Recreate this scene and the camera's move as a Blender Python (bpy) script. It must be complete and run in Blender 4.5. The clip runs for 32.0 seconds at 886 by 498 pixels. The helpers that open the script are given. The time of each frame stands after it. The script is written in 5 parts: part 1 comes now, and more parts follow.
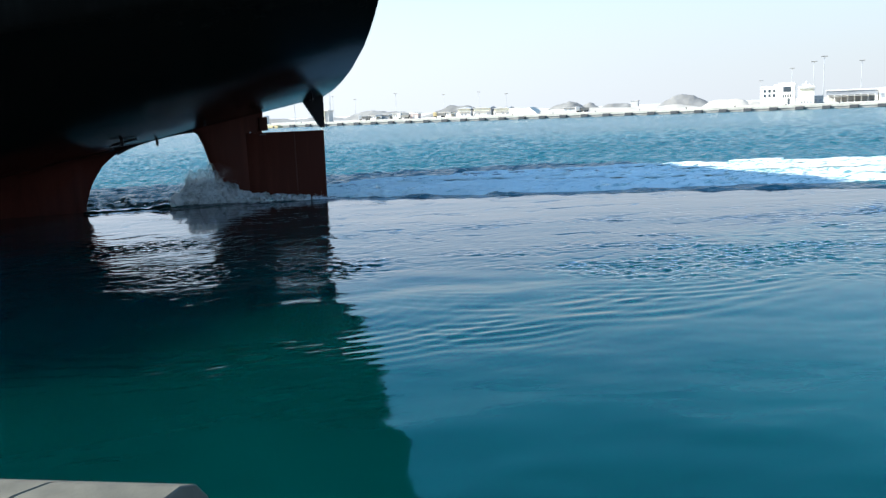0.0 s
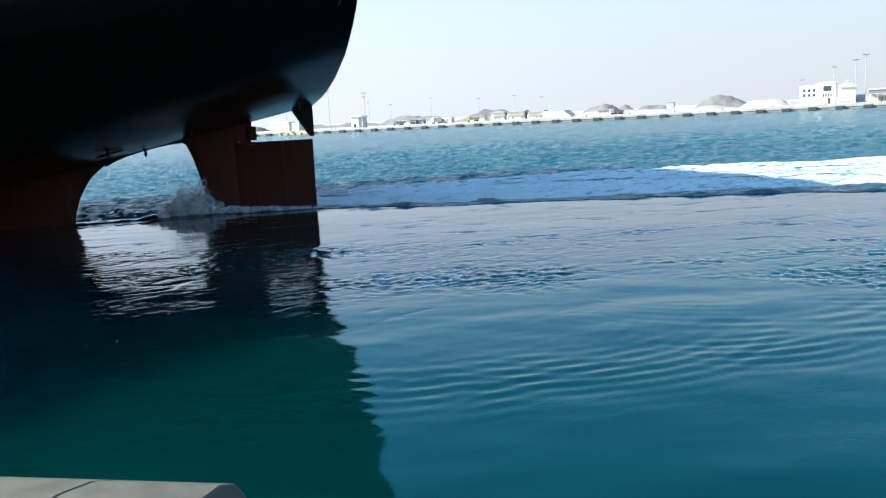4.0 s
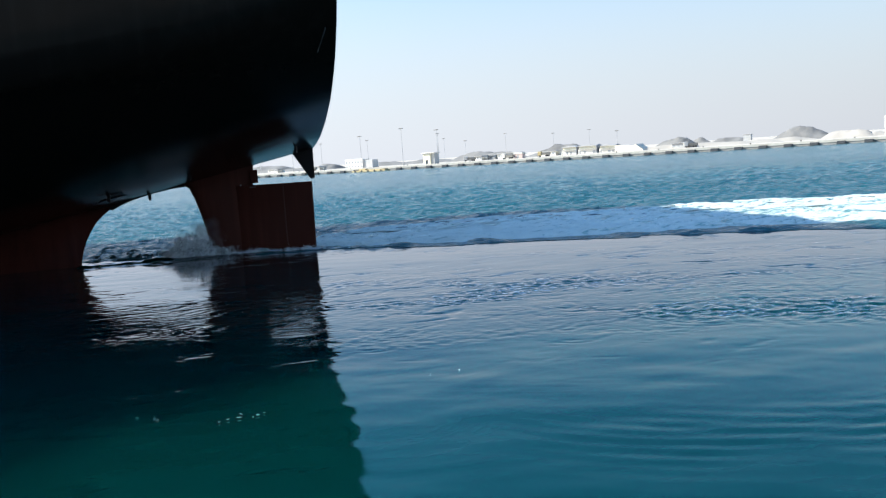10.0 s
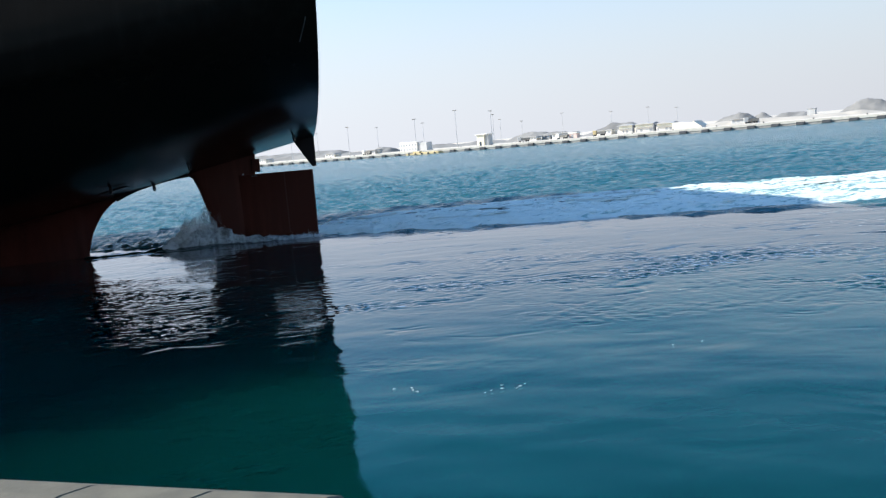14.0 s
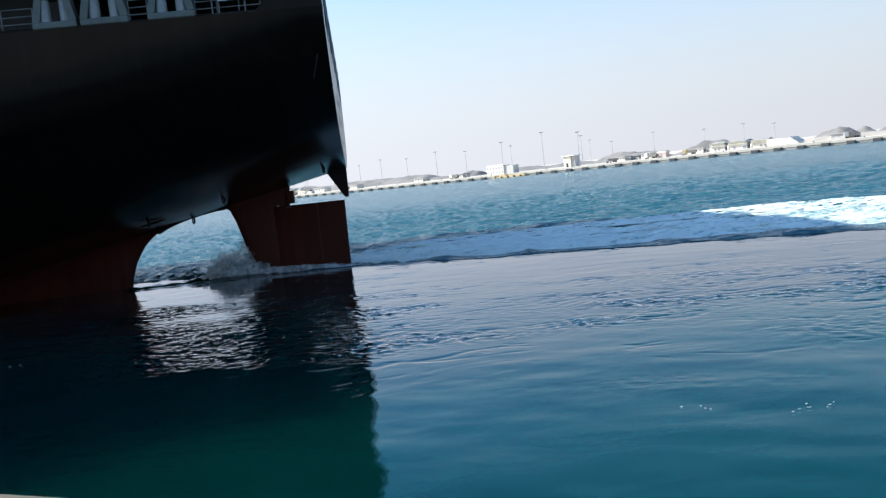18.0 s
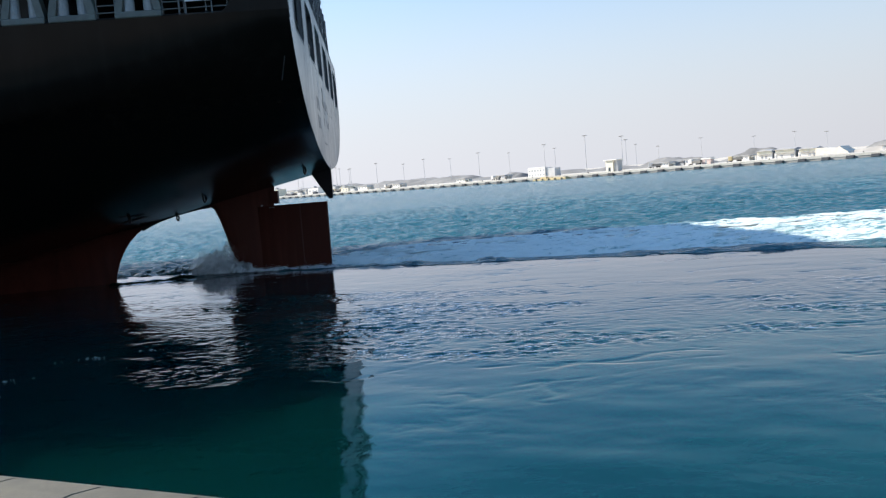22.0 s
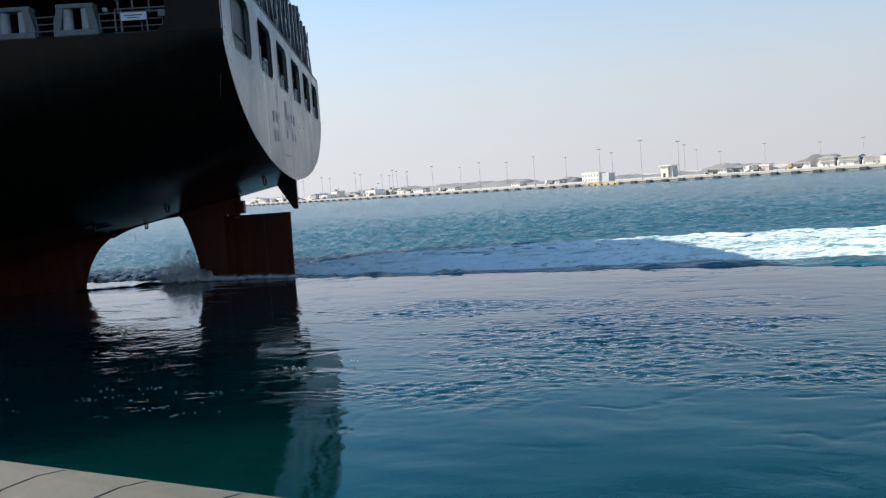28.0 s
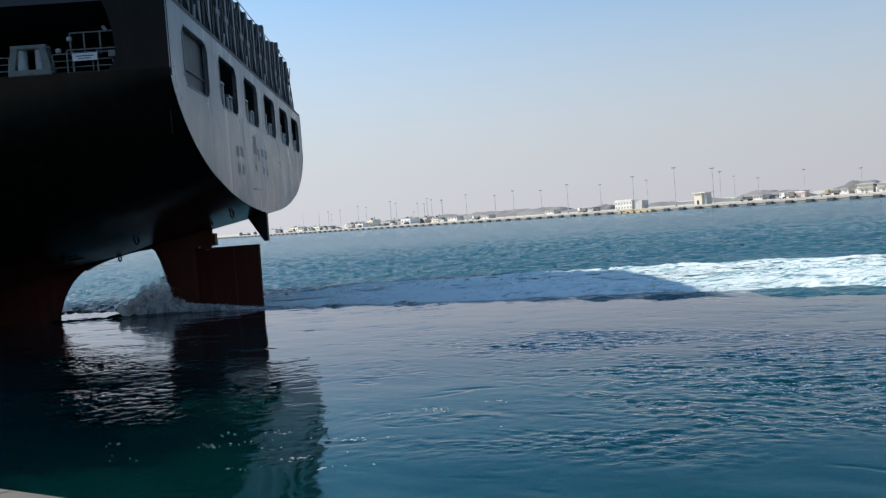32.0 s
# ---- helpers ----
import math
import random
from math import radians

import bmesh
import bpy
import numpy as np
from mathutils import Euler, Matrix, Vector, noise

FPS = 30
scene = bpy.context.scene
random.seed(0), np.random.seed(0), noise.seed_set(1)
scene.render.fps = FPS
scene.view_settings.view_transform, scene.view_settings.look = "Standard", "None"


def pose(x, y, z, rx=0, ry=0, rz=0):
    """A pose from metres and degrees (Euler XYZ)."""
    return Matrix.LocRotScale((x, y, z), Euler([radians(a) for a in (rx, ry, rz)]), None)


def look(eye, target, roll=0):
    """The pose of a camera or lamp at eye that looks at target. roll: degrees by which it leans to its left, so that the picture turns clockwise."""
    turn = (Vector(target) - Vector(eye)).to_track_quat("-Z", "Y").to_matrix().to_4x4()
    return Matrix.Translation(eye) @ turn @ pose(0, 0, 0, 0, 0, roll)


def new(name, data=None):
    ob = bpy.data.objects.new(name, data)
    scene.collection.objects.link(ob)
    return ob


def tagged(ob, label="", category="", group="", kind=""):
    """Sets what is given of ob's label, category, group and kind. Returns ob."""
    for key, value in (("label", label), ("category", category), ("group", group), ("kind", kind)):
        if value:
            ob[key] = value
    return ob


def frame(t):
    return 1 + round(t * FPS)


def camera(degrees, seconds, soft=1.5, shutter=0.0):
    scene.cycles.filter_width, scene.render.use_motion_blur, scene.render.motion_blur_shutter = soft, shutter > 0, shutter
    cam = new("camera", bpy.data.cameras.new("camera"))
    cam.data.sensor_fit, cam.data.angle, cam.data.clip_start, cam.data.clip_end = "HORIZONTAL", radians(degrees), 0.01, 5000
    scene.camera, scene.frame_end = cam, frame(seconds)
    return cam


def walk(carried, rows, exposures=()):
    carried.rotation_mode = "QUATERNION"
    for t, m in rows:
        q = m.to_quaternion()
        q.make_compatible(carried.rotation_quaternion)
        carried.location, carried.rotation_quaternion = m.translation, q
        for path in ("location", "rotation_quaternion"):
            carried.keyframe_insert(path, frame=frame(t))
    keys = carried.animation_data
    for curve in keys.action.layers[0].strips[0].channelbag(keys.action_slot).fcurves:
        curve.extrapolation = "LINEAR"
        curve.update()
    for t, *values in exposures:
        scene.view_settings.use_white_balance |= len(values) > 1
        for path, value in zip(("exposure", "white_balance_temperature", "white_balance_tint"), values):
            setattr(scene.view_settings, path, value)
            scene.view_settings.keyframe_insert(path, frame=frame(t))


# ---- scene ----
cam = camera(56.8, 32.0, soft=1.3)
PATH = [
    (0, (-16.414, -58.732, 5.813), (-12.433, -49.710, 4.159), -2.33),
    (0.5, (-15.967, -58.841, 5.826), (-12.100, -49.764, 4.197), -2.69),
    (1, (-15.552, -58.935, 5.812), (-11.713, -49.842, 4.202), -2.69),
    (1.5, (-15.103, -59.030, 5.837), (-11.342, -49.901, 4.249), -2.86),
    (2, (-14.661, -59.114, 5.865), (-10.996, -49.953, 4.234), -3.00),
    (2.5, (-14.205, -59.179, 5.823), (-10.605, -49.989, 4.220), -3.18),
    (3, (-13.715, -59.244, 5.867), (-10.157, -50.035, 4.273), -3.18),
    (3.5, (-13.251, -59.301, 5.858), (-9.701, -50.086, 4.285), -3.11),
    (5.5, (-11.382, -59.486, 5.916), (-7.967, -50.236, 4.250), -3.13),
    (6, (-10.930, -59.620, 5.909), (-7.602, -50.337, 4.249), -3.31),
    (6.5, (-10.463, -59.854, 5.914), (-7.243, -50.527, 4.291), -3.56),
    (7, (-9.983, -60.185, 5.935), (-6.806, -50.810, 4.513), -3.60),
    (7.5, (-9.555, -60.528, 5.918), (-6.612, -51.068, 4.558), -3.98),
    (8, (-9.063, -60.759, 5.947), (-6.179, -51.277, 4.611), -3.95),
    (8.5, (-8.546, -60.852, 5.928), (-5.688, -51.361, 4.603), -4.01),
    (9, (-8.032, -60.881, 5.869), (-5.300, -51.353, 4.545), -4.46),
    (9.5, (-7.507, -60.911, 5.932), (-4.784, -51.364, 4.732), -3.95),
    (10, (-6.969, -60.962, 5.930), (-4.323, -51.383, 4.820), -3.80),
    (10.5, (-6.427, -61.063, 5.958), (-3.899, -51.458, 4.794), -3.70),
    (11, (-5.915, -61.188, 5.958), (-3.436, -51.575, 4.754), -3.62),
    (11.5, (-5.366, -61.276, 5.926), (-2.955, -51.649, 4.700), -3.95),
    (12, (-4.809, -61.362, 5.962), (-2.589, -51.691, 4.724), -4.30),
    (12.5, (-4.265, -61.460, 5.904), (-2.160, -51.760, 4.692), -4.40),
    (13, (-3.680, -61.527, 5.944), (-1.627, -51.814, 4.741), -4.57),
    (13.5, (-3.132, -61.624, 5.913), (-1.123, -51.906, 4.677), -4.69),
    (14, (-2.584, -61.772, 5.892), (-0.692, -52.036, 4.616), -4.95),
    (14.5, (-2.016, -61.922, 5.955), (-0.183, -52.172, 4.703), -5.06),
    (16.5, (0.361, -62.290, 5.835), (1.433, -52.415, 4.683), -5.65),
    (17, (0.920, -62.337, 5.781), (1.936, -52.436, 4.810), -5.90),
    (17.5, (1.523, -62.379, 5.874), (2.408, -52.461, 4.954), -5.95),
    (18, (2.106, -62.468, 5.866), (2.894, -52.539, 4.972), -6.18),
    (18.5, (2.703, -62.589, 5.829), (3.358, -52.661, 4.824), -5.60),
    (19, (3.324, -62.661, 5.784), (3.513, -52.715, 4.762), -4.98),
    (19.5, (3.957, -62.614, 5.798), (3.922, -52.654, 4.904), -4.37),
    (20, (4.562, -62.489, 5.756), (4.733, -52.531, 4.865), -5.63),
    (20.5, (5.143, -62.393, 5.758), (5.511, -52.420, 5.118), -6.31),
    (21, (5.721, -62.369, 5.738), (6.081, -52.397, 5.085), -6.10),
    (21.5, (6.318, -62.395, 5.722), (6.638, -52.431, 4.943), -5.44),
    (22, (6.955, -62.411, 5.736), (7.185, -52.449, 4.895), -4.69),
    (22.5, (7.595, -62.397, 5.755), (7.809, -52.434, 4.919), -4.49),
    (23, (8.186, -62.357, 5.762), (8.372, -52.399, 4.871), -4.43),
    (23.5, (8.815, -62.367, 5.695), (8.877, -52.404, 4.838), -4.63),
    (24, (9.428, -62.421, 5.723), (9.321, -52.460, 4.845), -4.55),
    (24.5, (10.073, -62.454, 5.724), (9.965, -52.491, 4.866), -4.44),
    (25, (10.699, -62.472, 5.713), (10.507, -52.511, 4.859), -4.49),
    (25.5, (11.387, -62.505, 5.696), (11.159, -52.543, 4.862), -4.51),
    (27.5, (14.101, -62.692, 5.867), (13.662, -52.734, 5.064), -3.96),
    (28, (14.715, -62.636, 5.894), (14.181, -52.679, 5.142), -4.05),
    (28.5, (15.377, -62.625, 5.907), (14.834, -52.656, 5.348), -4.12),
    (29, (16.092, -62.603, 5.853), (15.404, -52.636, 5.431), -4.19),
    (29.5, (16.782, -62.616, 5.857), (16.031, -52.653, 5.442), -4.21),
    (30, (17.474, -62.581, 5.844), (16.680, -52.620, 5.450), -4.18),
    (30.5, (18.158, -62.545, 5.845), (17.277, -52.592, 5.443), -4.28),
    (31, (18.828, -62.513, 5.841), (17.860, -52.568, 5.425), -4.43),
    (31.5, (19.537, -62.486, 5.822), (18.572, -52.540, 5.438), -4.42),
    (32, (20.347, -62.501, 5.800), (19.345, -52.559, 5.421), -4.28),
]
EXPOSURES = [(0, 1.42, 6280, 4), (3, 1.34, 6280, 4), (6, 1.27, 6280, 4), (9, 1.16, 6350, 6), (14, 1.12, 6420, 8), (18, 1.1, 6460, 9), (19, 1.1, 6460, 9), (20, 1.2, 6480, 9),
             (21, 1.04, 6520, 10), (22, 1.0, 6540, 10), (25, 0.97, 6600, 10), (28, 0.83, 6680, 10), (30, 0.68, 6590, 10), (32, 0.59, 6560, 10)]
walk(cam, [(t, look(eye, target, roll)) for t, eye, target, roll in PATH], EXPOSURES)

# ---- world, sun ----
SUN_EL, SUN_AZ = radians(34), math.atan2(-0.93, 0.36)
world = bpy.data.worlds.new("sky")
scene.world = world
world.use_nodes = True
wn, wl = world.node_tree.nodes, world.node_tree.links
sky = wn.new("ShaderNodeTexSky")
sky.sky_type, sky.sun_disc = "NISHITA", False
sky.sun_elevation, sky.sun_rotation = SUN_EL, SUN_AZ
sky.air_density, sky.dust_density, sky.ozone_density, sky.altitude = 1.3, 0.35, 2.2, 0
# desert haze: pale towards the horizon all round, thinning smoothly upwards
ray_dir = wn.new("ShaderNodeTexCoord")
split = wn.new("ShaderNodeSeparateXYZ")
wl.new(ray_dir.outputs["Generated"], split.inputs[0])
thin = wn.new("ShaderNodeMapRange")
thin.interpolation_type = "SMOOTHERSTEP"
for key, value in (("From Min", -0.03), ("From Max", 0.42), ("To Min", 0.96), ("To Max", 0.0)):
    thin.inputs[key].default_value = value
wl.new(split.outputs["Z"], thin.inputs["Value"])
veil = wn.new("ShaderNodeMix")
veil.data_type = "RGBA"
wl.new(thin.outputs[0], veil.inputs[0])
deep = wn.new("ShaderNodeMix")
deep.data_type, deep.blend_type = "RGBA", "MULTIPLY"
deep.inputs[0].default_value = 1.0
deep.inputs[7].default_value = (0.44, 0.59, 0.70, 1)
wl.new(sky.outputs["Color"], deep.inputs[6])
wl.new(deep.outputs[2], veil.inputs[6])
# the haze glows towards the sun and dulls away from it
ahead = wn.new("ShaderNodeVectorMath")
ahead.operation = "DOT_PRODUCT"
ahead.inputs[1].default_value = (math.sin(SUN_AZ) * math.cos(SUN_EL), math.cos(SUN_AZ) * math.cos(SUN_EL), math.sin(SUN_EL))
wl.new(ray_dir.outputs["Generated"], ahead.inputs[0])
glow = wn.new("ShaderNodeMapRange")
for key, value in (("From Min", -0.9), ("From Max", 1.0), ("To Min", 0.68), ("To Max", 1.36)):
    glow.inputs[key].default_value = value
wl.new(ahead.outputs["Value"], glow.inputs["Value"])
haze = wn.new("ShaderNodeVectorMath")
haze.operation = "SCALE"
haze.inputs[0].default_value = (2.34, 2.38, 2.63)
wl.new(glow.outputs[0], haze.inputs["Scale"])
wl.new(haze.outputs[0], veil.inputs[7])
wl.new(veil.outputs[2], wn["Background"].inputs["Color"])
wn["Background"].inputs["Strength"].default_value = 0.15
sun_data = bpy.data.lights.new("sun", "SUN")
sun_data.energy, sun_data.angle, sun_data.color = 4.0, radians(0.55), (1.0, 0.95, 0.87)
sun = new("sun", sun_data)
to_sun = Vector((math.sin(SUN_AZ) * math.cos(SUN_EL), math.cos(SUN_AZ) * math.cos(SUN_EL), math.sin(SUN_EL)))
sun.matrix_world = look(to_sun * 300, (0, 0, 0))


# ---- materials ----
class Nodes:
    """Short-hand for building one material's node tree."""

    def __init__(self, name):
        self.mat = bpy.data.materials.new(name)
        self.mat.use_nodes = True
        self.t = self.mat.node_tree
        self.bsdf = self.t.nodes["Principled BSDF"]
        self.out = self.t.nodes["Material Output"]
        self.coord = self.t.nodes.new("ShaderNodeTexCoord").outputs["Object"]

    def node(self, kind, **inputs):
        n = self.t.nodes.new(kind)
        for key, value in inputs.items():
            self.put(n.inputs[key.replace("_", " ")], value)
        return n

    def put(self, socket, value):
        if isinstance(value, bpy.types.NodeSocket):
            self.t.links.new(value, socket)
        else:
            socket.default_value = value

    def stretch(self, scale, turn=0.0, source=None):
        n = self.node("ShaderNodeMapping", Scale=scale)
        n.inputs["Rotation"].default_value = (0, 0, turn)
        self.t.links.new(source or self.coord, n.inputs["Vector"])
        return n.outputs[0]

    def noise(self, scale, detail=3.0, rough=0.55, distort=0.0, vector=None):
        n = self.node("ShaderNodeTexNoise", Scale=scale, Detail=detail, Roughness=rough, Distortion=distort)
        self.t.links.new(vector or self.coord, n.inputs["Vector"])
        return n.outputs["Fac"]

    def ramp(self, fac, low, high, a=0.0, b=1.0):
        n = self.node("ShaderNodeMapRange")
        n.interpolation_type = "SMOOTHSTEP"
        for key, value in (("Value", fac), ("From Min", low), ("From Max", high), ("To Min", a), ("To Max", b)):
            self.put(n.inputs[key], value)
        return n.outputs[0]

    def math(self, op, a, b=0.0):
        n = self.t.nodes.new("ShaderNodeMath")
        n.operation = op
        self.put(n.inputs[0], a)
        self.put(n.inputs[1], b)
        return n.outputs[0]

    def mix(self, fac, a, b):
        n = self.t.nodes.new("ShaderNodeMix")
        n.data_type = "RGBA"
        self.put(n.inputs[0], fac)
        self.put(n.inputs[6], a)
        self.put(n.inputs[7], b)
        return n.outputs[2]

    def axis(self, name, source=None):
        n = self.t.nodes.new("ShaderNodeSeparateXYZ")
        self.t.links.new(source or self.coord, n.inputs[0])
        return n.outputs[name]

    def bump(self, height, strength=1.0, distance=0.02, normal=None):
        n = self.node("ShaderNodeBump", Strength=strength, Distance=distance, Height=height)
        if normal is not None:
            self.t.links.new(normal, n.inputs["Normal"])
        return n.outputs[0]

    def done(self, color=None, rough=None, normal=None, metal=0.0, spec=None, ior=None):
        for key, value in (("Base Color", color), ("Roughness", rough), ("Normal", normal), ("Metallic", metal),
                           ("Specular IOR Level", spec), ("IOR", ior)):
            if value is not None:
                self.put(self.bsdf.inputs[key], value)
        return self.mat


def rgb(r, g, b):
    return (r, g, b, 1.0)


def painted(name, color, rough=0.5, grain=6.0, wear=0.12, metal=0.0, bump=0.004):
    """Paint, plaster or concrete with two scales of stain and a fine relief."""
    n = Nodes(name)
    dark, light = [c * (1 - wear) for c in color[:3]], [min(1, c * (1 + wear)) for c in color[:3]]
    stain = n.math("MULTIPLY", n.math("ADD", n.noise(grain, 5), n.noise(grain * 0.12, 4)), 0.5)
    col = n.mix(n.ramp(stain, 0.35, 0.65), rgb(*dark), rgb(*light))
    return n.done(col, n.ramp(stain, 0.3, 0.7, rough * 0.8, min(1, rough * 1.2)), n.bump(n.noise(grain * 6, 3), 0.5, bump), metal)


def hull_paint(name, upper, lower, split, rough, spec=0.1):
    """Ship's side: upper paint above the line z = split, antifouling below it, with runs and scuffs."""
    n = Nodes(name)
    z = n.axis("Z")
    runs = n.noise(1.0, 4, 0.6, 0.2, n.stretch((1.3, 1.3, 0.09)))
    cloud = n.noise(0.16, 5)
    up = n.mix(n.ramp(runs, 0.45, 0.75), rgb(*upper), rgb(*[c * 1.4 + 0.001 for c in upper]))
    low = n.mix(n.ramp(n.math("MULTIPLY", n.math("ADD", runs, cloud), 0.5), 0.35, 0.62), rgb(*[c * 0.6 for c in lower]), rgb(*lower))
    edge = n.math("ADD", z, n.math("MULTIPLY", n.noise(1.5, 3), 0.12))
    col = n.mix(n.ramp(edge, split, split + 0.1), low, up)
    plates = n.noise(0.35, 2, 0.5, 0.0, n.stretch((1, 1, 1.6)))
    rel = n.bump(n.noise(9, 4), 0.35, 0.004, n.bump(plates, 0.6, 0.05))
    n.put(n.bsdf.inputs["Specular Tint"], rgb(1.0, 0.88, 0.80))
    return n.done(col, n.ramp(cloud, 0.3, 0.7, rough * 0.8, rough * 1.25), rel, 0.0, spec)


M = {}
M["hull"] = hull_paint("black_hull_paint", (0.0082, 0.0072, 0.0060), (0.055, 0.015, 0.011), 4.5, 0.2, 0.12)
M["rudder"] = hull_paint("antifouling_paint", (0.046, 0.0115, 0.0075), (0.046, 0.0115, 0.0075), -30, 0.5)
M["fin"] = hull_paint("black_fin_paint", (0.005, 0.0055, 0.007), (0.005, 0.0055, 0.007), -30, 0.4)


def transom_paint():
    """Faded grey paint: cloudy, scrubbed in patches, with long pale runs and dark stains."""
    n = Nodes("faded_grey_transom_paint")
    runs = n.noise(1.0, 5, 0.62, 0.3, n.stretch((1, 0.9, 0.07)))
    thin = n.noise(1.0, 2, 0.6, 0.0, n.stretch((1, 1.7, 0.025)))
    hair = n.noise(1.0, 3, 0.7, 0.0, n.stretch((1, 6.0, 0.08)))
    cloud = n.noise(0.2, 6, 0.62, 0.6)
    fac = n.ramp(n.math("ADD", n.math("MULTIPLY", runs, 0.45), n.math("MULTIPLY", cloud, 0.55)), 0.38, 0.64)
    col = n.mix(fac, rgb(0.026, 0.036, 0.047), rgb(0.138, 0.140, 0.142))
    col = n.mix(n.ramp(thin, 0.62, 0.68, 0, 0.5), col, rgb(0.46, 0.46, 0.45))
    col = n.mix(n.ramp(hair, 0.60, 0.74, 0, 0.2), col, rgb(0.30, 0.30, 0.30))
    col = n.mix(n.ramp(n.noise(0.8, 5, 0.7), 0.56, 0.70, 0, 0.75), col, rgb(0.045, 0.048, 0.055))
    wash_ = n.noise(0.34, 5, 0.66, 0.4, n.stretch((1, 1.0, 0.45)))
    col = n.mix(n.ramp(wash_, 0.54, 0.68, 0, 0.4), col, rgb(0.25, 0.255, 0.255))
    return n.done(col, n.ramp(cloud, 0.3, 0.7, 0.26, 0.42), n.bump(n.noise(8, 4), 0.4, 0.005, n.bump(n.noise(0.5, 2), 0.6, 0.04)), 0.0, 0.7)


M["transom"] = transom_paint()
M["closing"] = painted("blue_grey_plate_paint", (0.030, 0.033, 0.035), 0.5, 0.9, 0.25)
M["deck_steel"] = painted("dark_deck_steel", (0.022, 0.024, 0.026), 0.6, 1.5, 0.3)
# walls and winches inside the mooring deck: their shade is in this colour
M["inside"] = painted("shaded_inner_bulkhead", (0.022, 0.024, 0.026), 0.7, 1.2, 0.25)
M["lash"] = painted("dark_lashing_steel", (0.05, 0.055, 0.06), 0.55, 3.0, 0.35)
M["box_a"] = painted("dark_blue_container_paint", (0.02, 0.035, 0.06), 0.5, 1.2, 0.3)
M["box_b"] = painted("dark_grey_container_paint", (0.045, 0.045, 0.048), 0.5, 1.2, 0.3)
M["box_c"] = painted("rusty_brown_container_paint", (0.075, 0.04, 0.03), 0.55, 1.2, 0.35)
M["rail"] = painted("worn_light_rail_paint", (0.10, 0.105, 0.10), 0.5, 5.0, 0.25)
M["lead"] = painted("pale_grey_fairlead_paint", (0.10, 0.112, 0.098), 0.45, 3.0, 0.2)
M["roller"] = painted("worn_white_roller_paint", (0.24, 0.25, 0.25), 0.35, 3.0, 0.2)
M["sign"] = painted("white_sign_board", (0.55, 0.55, 0.54), 0.45, 3.0, 0.1)
M["run"] = painted("pale_run_stain", (0.36, 0.365, 0.36), 0.5, 1.6, 0.35)
M["mark"] = painted("faded_mark_paint", (0.074, 0.079, 0.086), 0.5, 2.2, 0.42)
M["pale_mark"] = painted("pale_mark_paint", (0.062, 0.028, 0.024), 0.5, 3.0, 0.2)
M["scratch"] = painted("pale_scuffed_paint", (0.05, 0.05, 0.052), 0.5, 3.0, 0.3)
# quay fender rubber lightened for the haze of distance
M["quay_rubber"] = painted("hazed_quay_rubber", (0.07, 0.072, 0.075), 0.8, 1.2, 0.3)
M["rubber"] = painted("weathered_grey_rubber", (0.108, 0.100, 0.076), 0.85, 2.6, 0.26, 0, 0.01)
M["black_rubber"] = painted("black_rubber", (0.03, 0.03, 0.032), 0.7, 4.0, 0.3)
M["tug_paint"] = painted("dark_tug_paint", (0.05, 0.055, 0.06), 0.5, 2.0, 0.2)
M["tug_deck"] = painted("worn_deck_paint", (0.16, 0.17, 0.16), 0.7, 3.0, 0.2)
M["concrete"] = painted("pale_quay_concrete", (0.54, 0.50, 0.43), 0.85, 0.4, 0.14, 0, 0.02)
# quay face darker than the cap: shade below the cap put into its colour
M["quay_shade"] = painted("stained_shaded_quay_face", (0.32, 0.30, 0.27), 0.85, 0.5, 0.25, 0, 0.02)
M["sand"] = painted("pale_desert_sand", (0.56, 0.50, 0.42), 0.95, 0.02, 0.12, 0, 0.05)
M["mound"] = painted("grey_gravel_mound", (0.215, 0.205, 0.19), 0.95, 0.09, 0.3, 0, 0.3)
M["mound_b"] = painted("pale_sand_mound", (0.42, 0.38, 0.33), 0.95, 0.09, 0.12, 0, 0.2)
M["white"] = painted("sunlit_white_plaster", (0.76, 0.73, 0.67), 0.7, 0.5, 0.06)
M["cream"] = painted("cream_plaster", (0.74, 0.69, 0.54), 0.7, 0.5, 0.08)
M["grey_wall"] = painted("grey_cladding", (0.50, 0.49, 0.47), 0.6, 0.5, 0.12)
M["roof"] = painted("grey_roof_sheet", (0.44, 0.43, 0.42), 0.6, 0.5, 0.15)
# far windows and openings: distance haze put into the paler glass colour
M["far_window"] = painted("hazy_window_glass", (0.36, 0.37, 0.38), 0.2, 2.0, 0.2)
M["window"] = painted("dark_window_glass", (0.06, 0.075, 0.09), 0.15, 2.0, 0.2)
M["mast"] = painted("galvanised_mast_steel", (0.46, 0.46, 0.46), 0.6, 1.0, 0.15)
M["yellow"] = painted("faded_yellow_paint", (0.55, 0.43, 0.22), 0.6, 0.8, 0.15)
M["pink"] = painted("faded_pink_plaster", (0.62, 0.48, 0.42), 0.8, 0.6, 0.1)
M["cream_cloth"] = painted("cream_tent_cloth", (0.70, 0.64, 0.54), 0.85, 0.5, 0.08, 0, 0.05)
M["dark_roof"] = painted("dark_grey_roof_sheet", (0.26, 0.27, 0.29), 0.6, 0.5, 0.15)
M["lash_pale"] = painted("worn_pale_lashing_steel", (0.075, 0.08, 0.085), 0.5, 3.0, 0.35)
M["machine"] = painted("dusty_machine_paint", (0.20, 0.19, 0.17), 0.7, 1.0, 0.25)


